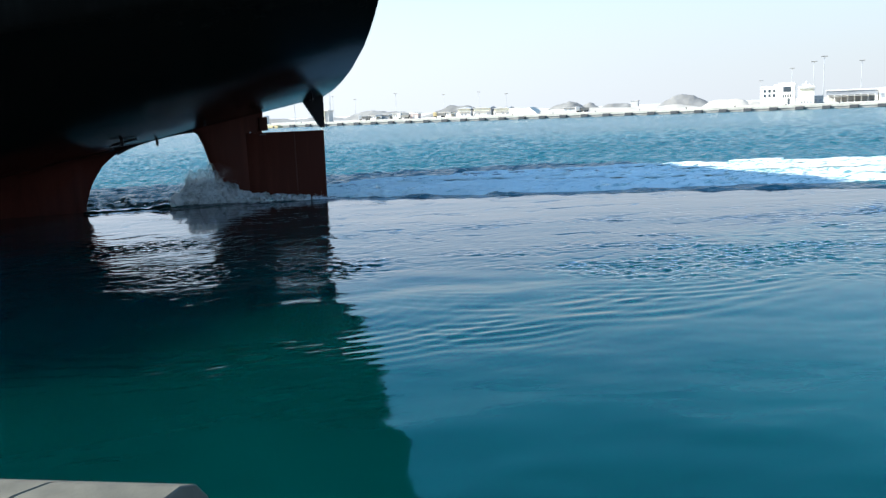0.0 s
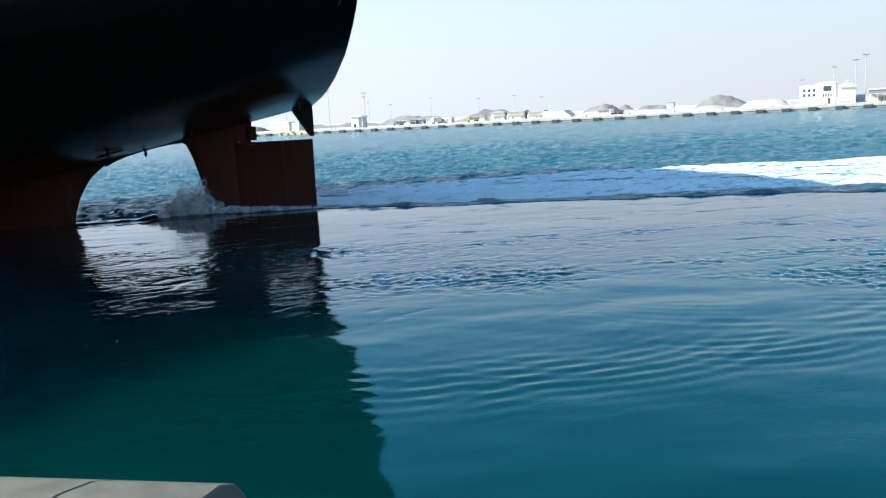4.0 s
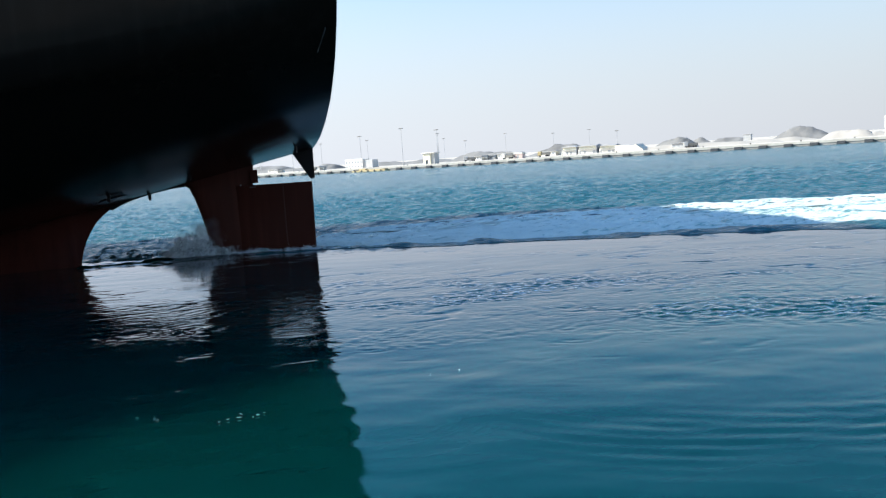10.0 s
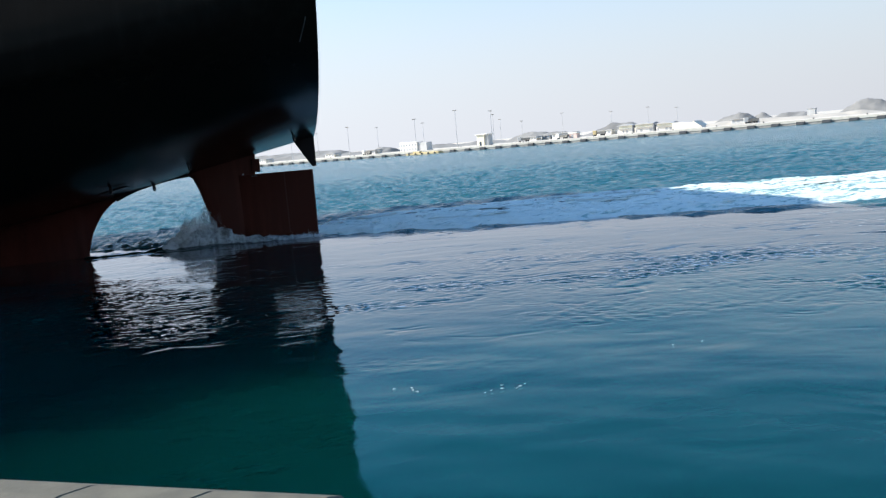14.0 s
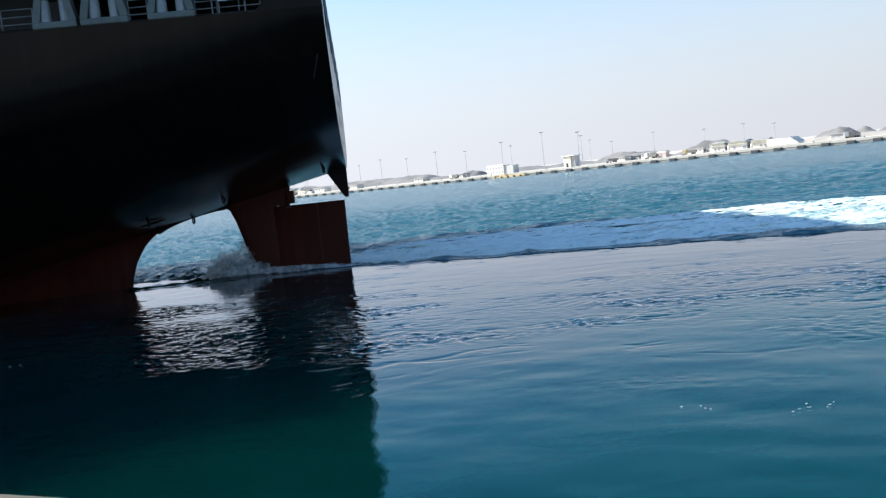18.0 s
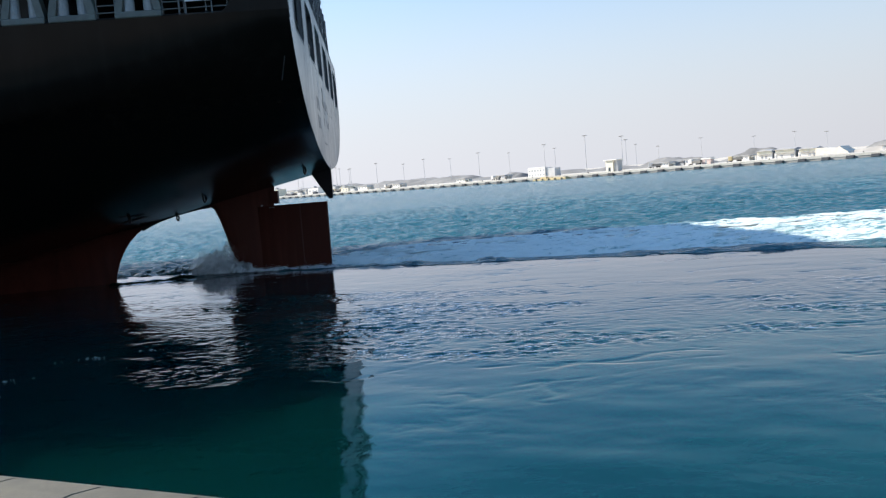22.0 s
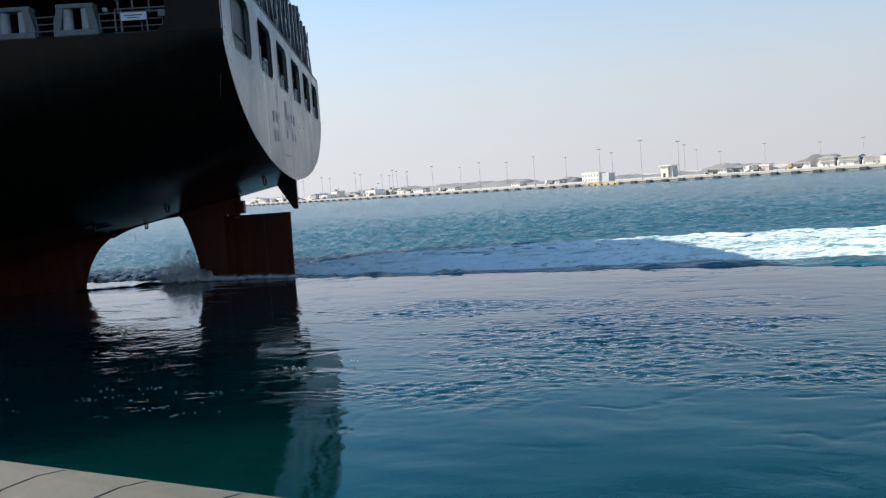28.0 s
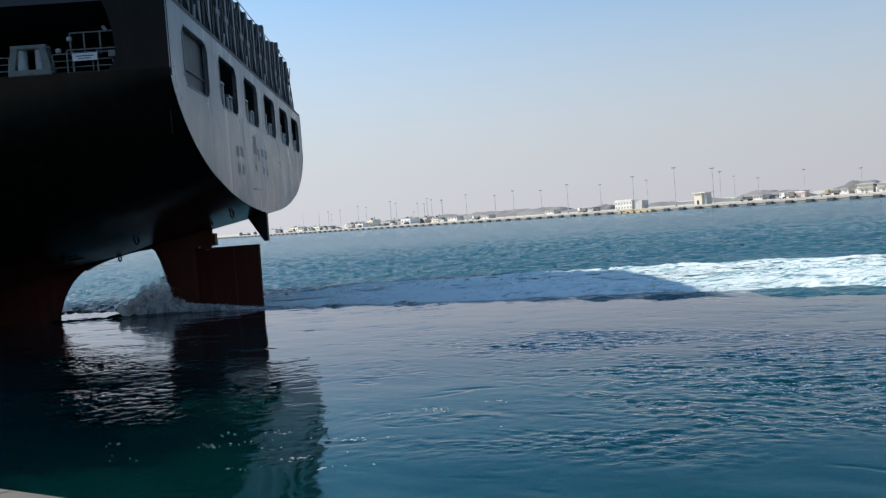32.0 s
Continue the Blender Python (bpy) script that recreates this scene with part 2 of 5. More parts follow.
def sea_material():
    n = Nodes("wind_rippled_sea")
    a = n.noise(0.16, 6, 0.6, 0.4, n.stretch((1.0, 1.6, 1), 0.5))
    b = n.noise(0.75, 4, 0.6, 0.6, n.stretch((1.0, 1.7, 1), 0.35))
    c = n.noise(3.2, 3, 0.55)
    gust = n.ramp(n.noise(0.02, 3), 0.35, 0.65, 0.75, 1.15)
    rel = n.bump(a, 1.0, 0.7)
    rel = n.bump(b, gust, 0.5, rel)
    rel = n.bump(c, 0.7, 0.07, rel)
    col = n.mix(n.ramp(n.noise(0.012, 3), 0.3, 0.7), rgb(0.014, 0.086, 0.114), rgb(0.018, 0.106, 0.136))
    return n.done(col, 0.16, rel, 0.0, 0.42, 1.33)


def slick_material(name="smooth_upwelling_water"):
    """Smooth water that wells up behind the ship; light spreads inside it, and its surface mirrors the sky, most at a flat angle. Its ripples are in the mesh."""
    n = Nodes(name)
    flow = n.stretch((0.8, 1.2, 1), -0.34)
    rel = n.bump(n.noise(0.3, 3, 0.5, 1.2, flow), 0.2, 0.08)
    chop = n.t.nodes.new("ShaderNodeAttribute")
    chop.attribute_name = "ripple"
    rel = n.bump(n.noise(1.5, 3, 0.5, 1.6, flow), n.math("MULTIPLY", chop.outputs["Fac"], 0.5), 0.12, rel)
    rel = n.bump(n.noise(3.0, 4, 0.6, 1.0, flow), 0.14, 0.014, rel)
    # brightness correction put into the body colour: paler towards the drifting sheet's head
    head_tone = n.ramp(n.axis("X"), -44, 4)
    thin, thick = n.mix(head_tone, rgb(0.0003, 0.0168, 0.0172), rgb(0.0007, 0.0232, 0.0220)), n.mix(head_tone, rgb(0.0007, 0.0240, 0.0234), rgb(0.0012, 0.0328, 0.0308))
    col = n.mix(n.ramp(n.noise(0.05, 4, 0.6, 0.8), 0.35, 0.65), thin, thick)
    n.bsdf.subsurface_method = "BURLEY"
    n.put(n.bsdf.inputs["Subsurface Weight"], 1.0)
    n.put(n.bsdf.inputs["Subsurface Radius"], (1.0, 2.0, 2.2))
    n.put(n.bsdf.inputs["Subsurface Scale"], 7.0)
    n.done(col, 0.5, rel, 0.0, 0.0, 1.34)
    lean = n.node("ShaderNodeLayerWeight", Blend=0.5, Normal=rel).outputs["Facing"]
    tint = n.mix(n.ramp(lean, 0.58, 0.88), rgb(0.29, 0.82, 0.87), rgb(0.95, 0.94, 1.0))
    gloss = n.node("ShaderNodeBsdfGlossy", Color=tint, Roughness=0.03, Normal=rel)
    fresnel = n.node("ShaderNodeFresnel", IOR=1.43, Normal=rel).outputs[0]
    both = n.node("ShaderNodeMixShader", Fac=fresnel)
    n.t.links.new(n.bsdf.outputs[0], both.inputs[1])
    n.t.links.new(gloss.outputs[0], both.inputs[2])
    n.t.links.new(both.outputs[0], n.out.inputs["Surface"])
    return n.mat


def foam_material(name, cover, scale):
    """Churned foam: white froth in patches over blue-green water, clear at its frayed rim."""
    n = Nodes(name)
    flow = n.stretch((0.62, 1.2, 1), -0.22)
    froth = n.math("ADD", n.math("MULTIPLY", n.noise(scale * 0.6, 7, 0.72, 1.5, flow), 0.6), n.math("MULTIPLY", n.noise(scale * 3.5, 5, 0.7, 0.8, flow), 0.4))
    # more froth at low X, added to lift the wash in the ship's shade
    thick = n.ramp(n.axis("X"), 12.0, 34.0, cover - 0.042, cover + 0.006)
    fac = n.ramp(n.math("SUBTRACT", froth, thick), -0.04, 0.05)
    col = n.mix(fac, rgb(0.15, 0.36, 0.37), rgb(0.80, 0.87, 0.83))
    rough = n.ramp(fac, 0, 1, 0.12, 0.75)
    rel = n.bump(n.noise(1.6, 5, 0.65, 0.8, flow), 1.0, 0.3)
    n.done(col, rough, rel, 0.0, 0.5, 1.33)
    return n.mat


M["sea"], M["slick"] = sea_material(), slick_material()
M["foam"] = foam_material("churned_wash_foam", 0.464, 0.6)
M["froth"] = foam_material("bright_froth", 0.46, 1.4)


def drops_material():
    """White spray that lets light through."""
    n = Nodes("white_spray_drops")
    glow = n.node("ShaderNodeBsdfTranslucent", Color=rgb(0.9, 0.92, 0.93))
    both = n.node("ShaderNodeMixShader", Fac=0.5)
    n.done(n.mix(n.noise(3.0, 3), rgb(0.86, 0.88, 0.9), rgb(0.94, 0.95, 0.96)), 0.4)
    n.t.links.new(n.bsdf.outputs[0], both.inputs[1])
    n.t.links.new(glow.outputs[0], both.inputs[2])
    n.t.links.new(both.outputs[0], n.out.inputs["Surface"])
    return n.mat


M["drops"] = drops_material()
M["fleck"] = painted("white_foam_flecks", (0.92, 0.90, 0.84), 0.6, 3.0, 0.1)


def crest_material():
    """Aerated water thrown up as mist: patchy, half see-through, letting light through."""
    n = Nodes("aerated_grey_white_water")
    cloud = n.math("ADD", n.math("MULTIPLY", n.noise(0.85, 4, 0.55, 1.0), 0.75), n.math("MULTIPLY", n.noise(5.0, 3, 0.6), 0.25))
    n.done(n.mix(n.ramp(cloud, 0.35, 0.65), rgb(0.13, 0.20, 0.23), rgb(0.94, 0.95, 0.95)), 0.6, n.bump(n.noise(2.6, 4, 0.55), 0.6, 0.1))
    glow = n.node("ShaderNodeBsdfTranslucent", Color=rgb(0.85, 0.88, 0.9))
    body = n.node("ShaderNodeMixShader", Fac=0.6)
    n.t.links.new(n.bsdf.outputs[0], body.inputs[1])
    n.t.links.new(glow.outputs[0], body.inputs[2])
    clear = n.node("ShaderNodeBsdfTransparent")
    both = n.node("ShaderNodeMixShader", Fac=n.math("MULTIPLY", n.ramp(cloud, 0.38, 0.58, 0.5, 0.94), n.ramp(n.axis("Z"), 0.4, 2.1, 1.0, 0.34)))
    n.t.links.new(clear.outputs[0], both.inputs[1])
    n.t.links.new(body.outputs[0], both.inputs[2])
    n.t.links.new(both.outputs[0], n.out.inputs["Surface"])
    return n.mat


M["crest"] = crest_material()
M["dark_swell"] = slick_material("churned_dark_water")


# ---- mesh helpers ----
def mesh_of(name, verts, faces, smooth=False):
    me = bpy.data.meshes.new(name)
    me.from_pydata([tuple(v) for v in verts], [], faces)
    me.validate()
    bm = bmesh.new()
    bm.from_mesh(me)
    bmesh.ops.recalc_face_normals(bm, faces=bm.faces)
    bm.to_mesh(me)
    bm.free()
    for p in me.polygons:
        p.use_smooth = smooth
    return me


def part(name, bm, material, parent, label=""):
    """Links a bmesh as one mesh object under a thing or a part."""
    me = bm if isinstance(bm, bpy.types.Mesh) else bpy.data.meshes.new(name)
    if me is not bm:
        bm.to_mesh(me)
        bm.free()
    if not me.materials:
        me.materials.append(M[material])
    ob = new(name, me)
    ob.parent = parent
    return tagged(ob, label)


def box(x0, x1, y0, y1, z0, z1, bevel=0.0, bm=None):
    bm = bm or bmesh.new()
    m = Matrix.LocRotScale(((x0 + x1) / 2, (y0 + y1) / 2, (z0 + z1) / 2), None, (abs(x1 - x0), abs(y1 - y0), abs(z1 - z0)))
    made = bmesh.ops.create_cube(bm, size=1, matrix=m)
    if bevel:
        edges = {e for v in made["verts"] for e in v.link_edges}
        bmesh.ops.bevel(bm, geom=list(edges), offset=bevel, segments=2, profile=0.5, affect="EDGES")
    return bm


def tube(a, b, r, bm=None, n=8, r2=None):
    bm = bm or bmesh.new()
    a, b = Vector(a), Vector(b)
    turn = (b - a).to_track_quat("Z", "Y").to_matrix().to_4x4()
    m = Matrix.Translation((a + b) / 2) @ turn
    bmesh.ops.create_cone(bm, cap_ends=True, segments=n, radius1=r, radius2=r if r2 is None else r2, depth=(b - a).length, matrix=m)
    return bm


def prism(outline, y0, y1, axis="y"):
    """An outline in the x-z plane, thick from y0 to y1 (or in y-z, thick in x)."""
    n = len(outline)
    if axis == "y":
        verts = [(x, y, z) for y in (y0, y1) for x, z in outline]
    else:
        verts = [(x, y, z) for x in (y0, y1) for y, z in outline]
    faces = [tuple(range(n)), tuple(range(2 * n - 1, n - 1, -1))]
    faces += [(i, (i + 1) % n, n + (i + 1) % n, n + i) for i in range(n)]
    return mesh_of("prism", verts, faces)


LATTICE = np.random.RandomState(7).rand(256, 256)


def field(x, y, seed=0):
    """Smooth value noise from 0 to 1 on arrays."""
    x, y = x + 37.3 * seed, y + 91.7 * seed
    i, j = np.floor(x).astype(int), np.floor(y).astype(int)
    u, v = x - i, y - j
    u, v = u * u * (3 - 2 * u), v * v * (3 - 2 * v)
    g = lambda a, b: LATTICE[a % 256, b % 256]
    return (g(i, j) * (1 - u) + g(i + 1, j) * u) * (1 - v) + (g(i, j + 1) * (1 - u) + g(i + 1, j + 1) * u) * v


def layers(x, y, seed, octaves=4, gain=0.5):
    total, weight, amp = 0, 0, 1.0
    for k in range(octaves):
        total = total + amp * field(x * 2 ** k, y * 2 ** k, seed + k)
        weight += amp
        amp *= gain
    return total / weight


def soft_step(a, low, high):
    t = np.clip((a - low) / (high - low), 0, 1)
    return t * t * (3 - 2 * t)


def ripples(X, Y, seed=3):
    """Short bent wavelets and creases of welling water, in metres of height."""
    wx = X + 2.4 * (layers(X * 0.16, Y * 0.16, seed + 1, 3) - 0.5) * 2
    wy = Y + 2.4 * (layers(X * 0.16, Y * 0.16, seed + 11, 3) - 0.5) * 2
    z = 0
    for k, (length, amp, turn) in enumerate(((1.2, 0.013, 1.2), (0.8, 0.016, 2.0), (0.6, 0.016, 0.9), (0.45, 0.013, 2.3), (0.5, 0.013, 0.4), (0.38, 0.010, 2.8), (0.34, 0.010, 1.57))):
        mod = soft_step(layers(X * 0.21, Y * 0.3, seed + 20 + 3 * k, 3), 0.44, 0.66)
        ph = 6.283 / length * (wx * math.cos(turn) + wy * math.sin(turn)) + 9 * field(X * 0.4, Y * 0.5, seed + 60 + k) + 7 * field(X * 1.1, Y * 1.4, seed + 70 + k)
        z = z + amp * mod * (np.sin(ph) + 0.3 * np.sin(2 * ph + 0.6))
    z = z + 0.085 * (layers(wx * 1.4, wy * 1.9, seed + 5, 4, 0.6) - 0.5)
    crease = np.abs(layers(wx * 0.22, wy * 0.3, seed + 77, 4) - 0.5)
    z = z - 0.05 * np.exp(-((crease / 0.012) ** 2)) * soft_step(field(X * 0.25, Y * 0.25, seed + 80), 0.4, 0.7)
    return z


# ---- sea, far shore ground ----
FAR_X = [-6, 0, 5, 16, 26, 33, 41, 52, 80]
FAR_Y = [2.0, 6.5, 12.0, 12.6, 11.0, 9.6, 6.6, 1.8, -8]


# where the open, wind-rippled sea gives way to the slick beside the ship, hidden under the wash
EDGE_X = [-80, -30, -20, -14, -10, -4, 0, 5, 16, 26, 33, 41, 52, 80]
EDGE_Y = [16.0, 6.5, 4.0, 2.2, 1.4, 1.0, 2.0, 3.0, 1.5, -0.5, -3.0, -6.0, -9.5, -21.0]


def sea_sheet():
    """One sheet to the horizon, finer where the camera looks, raised into short wind waves beyond the wash."""
    cx, cy = 2.0, -62.0
    bearing = np.concatenate([np.linspace(-math.pi, -0.75, 24)[:-1], np.linspace(-0.75, 1.0, 560), np.linspace(1.0, math.pi, 22)[1:-1]])
    r = [4.0, 20.0, 40.0, 50.0]
    while r[-1] < 640:
        r.append(r[-1] + max(0.32, r[-1] ** 2 / 27000))
    r = np.array(r + [720, 900, 1300, 2200, 4200])
    R_, B_ = np.meshgrid(r, bearing, indexing="ij")
    X, Y = cx + R_ * np.sin(B_), cy + R_ * np.cos(B_)
    rng_ = np.random.RandomState(4)
    Z = np.zeros_like(X)
    for k in range(46):
        length = 0.6 * (2.6 / 0.6) ** rng_.rand()
        way = 0.9 + rng_.normal(0, 0.55)
        kx, ky = 2 * math.pi / length * np.array([math.cos(way), math.sin(way)])
        ph = kx * X + ky * Y + rng_.rand() * 6.283
        Z += 0.0082 * length ** 0.75 * (np.sin(ph) + 0.25 * np.sin(2 * ph))
    edge = np.interp(X, EDGE_X, EDGE_Y) + 0.5 * (layers(X * 0.5, Y * 0.0, 44, 3) - 0.5)
    open_sea = np.clip((Y - edge) / 0.8, 0, 1)
    gust = 0.95 + 0.3 * np.sin(X * 0.021 + Y * 0.013) * np.sin(Y * 0.027 - X * 0.009)
    gust = gust + 0.7 * np.exp(-(((X + 15) / 11) ** 2) - ((Y - 3) / 10) ** 2)
    Z = (Z * gust * np.clip((640 - R_) / 200, 0, 1) + 0.13) * open_sea - 0.35 * (1 - open_sea)
    verts = np.stack([X, Y, Z], -1).reshape(-1, 3)
    n, m = len(r), len(bearing)
    i, j = np.meshgrid(np.arange(n - 1), np.arange(m), indexing="ij")
    j2 = (j + 1) % m
    quads = np.stack([i * m + j, i * m + j2, (i + 1) * m + j2, (i + 1) * m + j], -1).reshape(-1, 4)
    hub = len(verts)
    verts = np.vstack([verts, [[cx, cy, -0.35]]])
    me = bpy.data.meshes.new("water")
    me.from_pydata(verts.tolist(), [], quads.tolist() + [(hub, (k + 1) % m, k) for k in range(m)])
    me.polygons.foreach_set("use_smooth", [True] * len(me.polygons))
    bm = bmesh.new()
    bm.from_mesh(me)
    if sum(f.normal.z for f in bm.faces[:50]) < 0:
        bmesh.ops.reverse_faces(bm, faces=bm.faces)
    bm.to_mesh(me)
    bm.free()
    return me


me = sea_sheet()
me.materials.append(M["sea"])
sea = tagged(new("water", me), "wind-rippled blue-green harbour water", "water", kind="structure")

QUAY_A, QUAY_B = 547.8, -1.1424
QU = Vector((1, QUAY_B, 0)).normalized()
QN = Vector((-QUAY_B, 1, 0)).normalized()
QUAY_TURN = math.atan2(QU.y, QU.x)
DECK = 2.4


def quay(s, o, z):
    """A place by metres along the quay, metres behind its edge, and height."""
    return Vector((0, QUAY_A, 0)) + QU * s + QN * o + Vector((0, 0, z))


def quay_pose(s, o, z=DECK, turn=0.0):
    return Matrix.Translation(quay(s, o, z)) @ Matrix.Rotation(QUAY_TURN + turn, 4, "Z")


def grid_land():
    """Land behind the quay, level near it and gently uneven far off."""
    ss = [-3000, -1600, -900, -500, -250, 0, 200, 400, 600, 900, 1500, 3000]
    oo = [3, 60, 150, 300, 600, 1200, 2600]
    verts = []
    for o in oo:
        for s in ss:
            verts.append(quay(s, o, DECK - 0.02 + (0 if o < 300 else 0.6 * noise.noise((s * 0.003, o * 0.003, 0)))))
    w = len(ss)
    faces = [(j * w + i, j * w + i + 1, (j + 1) * w + i + 1, (j + 1) * w + i) for j in range(len(oo) - 1) for i in range(w - 1)]
    return mesh_of("land", verts, faces)


me = grid_land()
me.materials.append(M["sand"])
tagged(new("ground", me), "pale sandy port ground behind the quay", "ground", kind="structure")

quay_wall = tagged(new("quay_wall"), "pale concrete quay with a row of dark fenders", "quay", kind="structure")
quay_wall.matrix_world = quay_pose(0, 0, 0)
part("quay_cap", box(-1500, 700, 0, 8, 1.1, DECK, 0.08), "concrete", quay_wall)
part("quay_face", box(-1500, 700, 0.25, 7.5, -3, 1.1), "quay_shade", quay_wall, "stained concrete quay face, darkened for shade under the cap")
fender_me = None
for k in range(120):
    s = 480 - 11.1 * k
    if fender_me is None:
        bm = box(-1.9, 1.9, -0.9, 0.02, 0.1, 1.6, 0.12)
        box(-1.4, 1.4, -1.05, -0.85, 0.25, 1.15, 0.05, bm)
        fender_me = bpy.data.meshes.new("fender")
        bm.to_mesh(fender_me)
        bm.free()
        fender_me.materials.append(M["quay_rubber"])
    ob = part("fender", fender_me, "quay_rubber", quay_wall)
    ob.location = (s, 0, 0)
for k in range(60):
    s = 474 - 11.1 * 2 * k
    part("bollard", tube((s, 1.6, DECK), (s, 1.6, DECK + 0.6), 0.3, r2=0.38), "machine", quay_wall)


# ---- far shore: masts, buildings, mounds ----
def light_mast(s, o, top):
    ob = tagged(new("light_mast"), "tall galvanised floodlight mast on the port ground", "light mast", "floodlight masts")
    ob.matrix_world = quay_pose(s, o, DECK)
    h = top - DECK
    part("pole", tube((0, 0, 0), (0, 0, h), 0.24, n=8, r2=0.12), "mast", ob)
    part("base", box(-0.6, 0.6, -0.6, 0.6, 0, 0.5, 0.05), "concrete", ob)
    part("crosshead", box(-1.5, 1.5, -0.4, 0.4, h - 0.25, h + 0.1, 0.05), "mast", ob)
    for k in range(4):
        x = -1.15 + 0.77 * k
        part("floodlight", box(x - 0.28, x + 0.28, -0.75, -0.3, h - 0.35, h + 0.15, 0.05), "machine", ob)
    return ob


MASTS = [(-699, 233, 24.5), (-283, 45, 24.9), (-218, 45, 25.9), (-298, 131, 24.5), (-154, 45, 24.6), (-237, 121, 24.5),
         (-98, 48, 24.5), (-167, 137, 24.5), (-64, 73, 24.5), (-90, 129, 24.5), (9, 66, 24.5), (-28, 142, 24.5), (87, 53, 24.5),
         (18, 149, 24.5), (129, 45, 27.0), (150, 56, 24.5), (103, 129, 24.5), (24, 260, 23.8), (48, 260, 20.2), (91, 260, 23.7),
         (139, 260, 20.7)]
MASTS += [(-387, 80, 24.1), (-326, 80, 24.2), (-263, 80, 25.1), (-230, 80, 14.1), (-210, 80, 21.3), (-197, 80, 24.5), (-179, 80, 23.5), (-520, 120, 24.5), (-455, 100, 24.5), (-610, 140, 24.5)]
MASTS += [(173, 260, 21.3), (198, 260, 18.7), (402, 260, 19.1), (426, 180, 24.5), (440, 86, 24.5), (445, 45, 25.2), (464, 108, 24.5)]
for row in MASTS:
    light_mast(*row)


def block(name, label, category, s, o, w, d, h, wall, cols=0, storeys=0, roof="roof", parapet=0.5, turn=0.0):
    """A flat-roofed building with a parapet and rows of set-back windows on its front and ends."""
    ob = tagged(new(name), label, category)
    ob.matrix_world = quay_pose(s, o, DECK, turn)
    part("wall", box(0, w, 0, d, 0, h, 0.05), wall, ob)
    part("roof", box(-0.25, w + 0.25, -0.25, d + 0.25, h, h + 0.25, 0.04), roof, ob)
    if parapet:
        part("parapet", box(0.1, w - 0.1, 0.1, 0.35, h + 0.25, h + 0.25 + parapet), wall, ob)
    for j in range(storeys):
        for i in range(cols):
            x = w * (i + 0.5) / cols
            z = h * (j + 0.25) / storeys
            win = part("window", box(x - 0.24 * w / cols, x + 0.24 * w / cols, -0.06, 0.1, z, z + 0.42 * h / storeys), "far_window", ob)
            part("sill", box(x - 0.33 * w / cols, x + 0.33 * w / cols, -0.16, 0.05, z - 0.12, z), wall, win)
    return ob


hq = block("office_building", "white two-storey office building with small dark windows", "building", 416, 40, 8.2, 9, 8.6, "white", 0, 0, "white")
for j in range(2):
    for i in range(3):
        win = part("window", box(1.6 + 2.2 * i, 2.7 + 2.2 * i, -0.06, 0.1, 3.9 + 2.3 * j, 5.3 + 2.3 * j), "window", hq)
        part("sill", box(1.5 + 2.2 * i, 2.8 + 2.2 * i, -0.16, 0.05, 3.78 + 2.3 * j, 3.9 + 2.3 * j), "white", win)
part("stair_house", box(6.4, 8.2, 2, 6, 8.8, 10.0, 0.04), "white", hq)
wing = block("office_wing", "white office wing with one large dark upper window", "building", 424.6, 38, 7.6, 11, 9.9, "white", 0, 0, "white")
part("upper_window", box(2.2, 5.8, -0.08, 0.1, 6.2, 8.7), "window", wing)
for i in range(4):
    part("window", box(2.0 + 1.1 * i, 2.6 + 1.1 * i, -0.06, 0.1, 3.4, 4.9), "window", wing)
part("entrance", box(4.3, 5.4, -0.06, 0.1, 0, 3.0), "window", wing)
part("side_window", box(6.4, 6.9, -0.06, 0.1, 1.0, 7.6), "far_window", wing)
control = block("control_building", "cream control building with a projecting flat roof", "building", 433.8, 34, 7.3, 8, 8.0, "white", 0, 0, "white", 0.4)
part("panel", box(0.7, 6.8, -0.1, 0.05, 1.2, 7.2, 0.03), "cream", control, "pale cream front panel")
part("canopy", box(0.3, 7.0, -0.9, 0.0, 7.3, 7.6, 0.03), "grey_wall", control)
part("penthouse", box(1.6, 5.6, 1.5, 5.5, 8.2, 9.5, 0.05), "white", control)
part("roof_dish", tube((3.4, 1.6, 9.5), (3.4, 1.2, 10.6), 0.1, r2=0.5), "white", control)
for k in range(4):
    part("vent", box(1.2 + 1.4 * k, 2.0 + 1.4 * k, -0.16, -0.02, 0.3, 1.2), "far_window", control)

shed = tagged(new("open_shed"), "long open-sided shed with a grey sheet roof", "shed")
shed.matrix_world = quay_pose(446.5, 60)
part("roof", prism([(0, 4.0), (0, 6.0), (17, 5.8), (24, 5.4), (24, 4.1)], 0, 14), "dark_roof", shed)
part("fascia", box(-0.3, 24.2, -0.5, 0, 5.7, 6.3, 0.03), "white", shed)
part("lower_roof", box(3, 22, -2.5, 0, 2.9, 3.2, 0.03), "grey_wall", shed)
for k in range(8):
    part("post", tube((0.8 + 3.05 * k, -0.6, 0), (0.8 + 3.05 * k, -0.6, 3.6), 0.2), "white", shed)
part("back_wall", box(0.2, 22.8, 12, 12.4, 0, 3.6), "grey_wall", shed)
block("small_store", "small grey store beside the control building", "building", 440.6, 44, 4.5, 5, 3.0, "grey_wall", 2, 1)
block("store_house", "white store building at the quay", "building", 470.5, 58, 14, 10, 5.8, "white", 4, 1, "white")

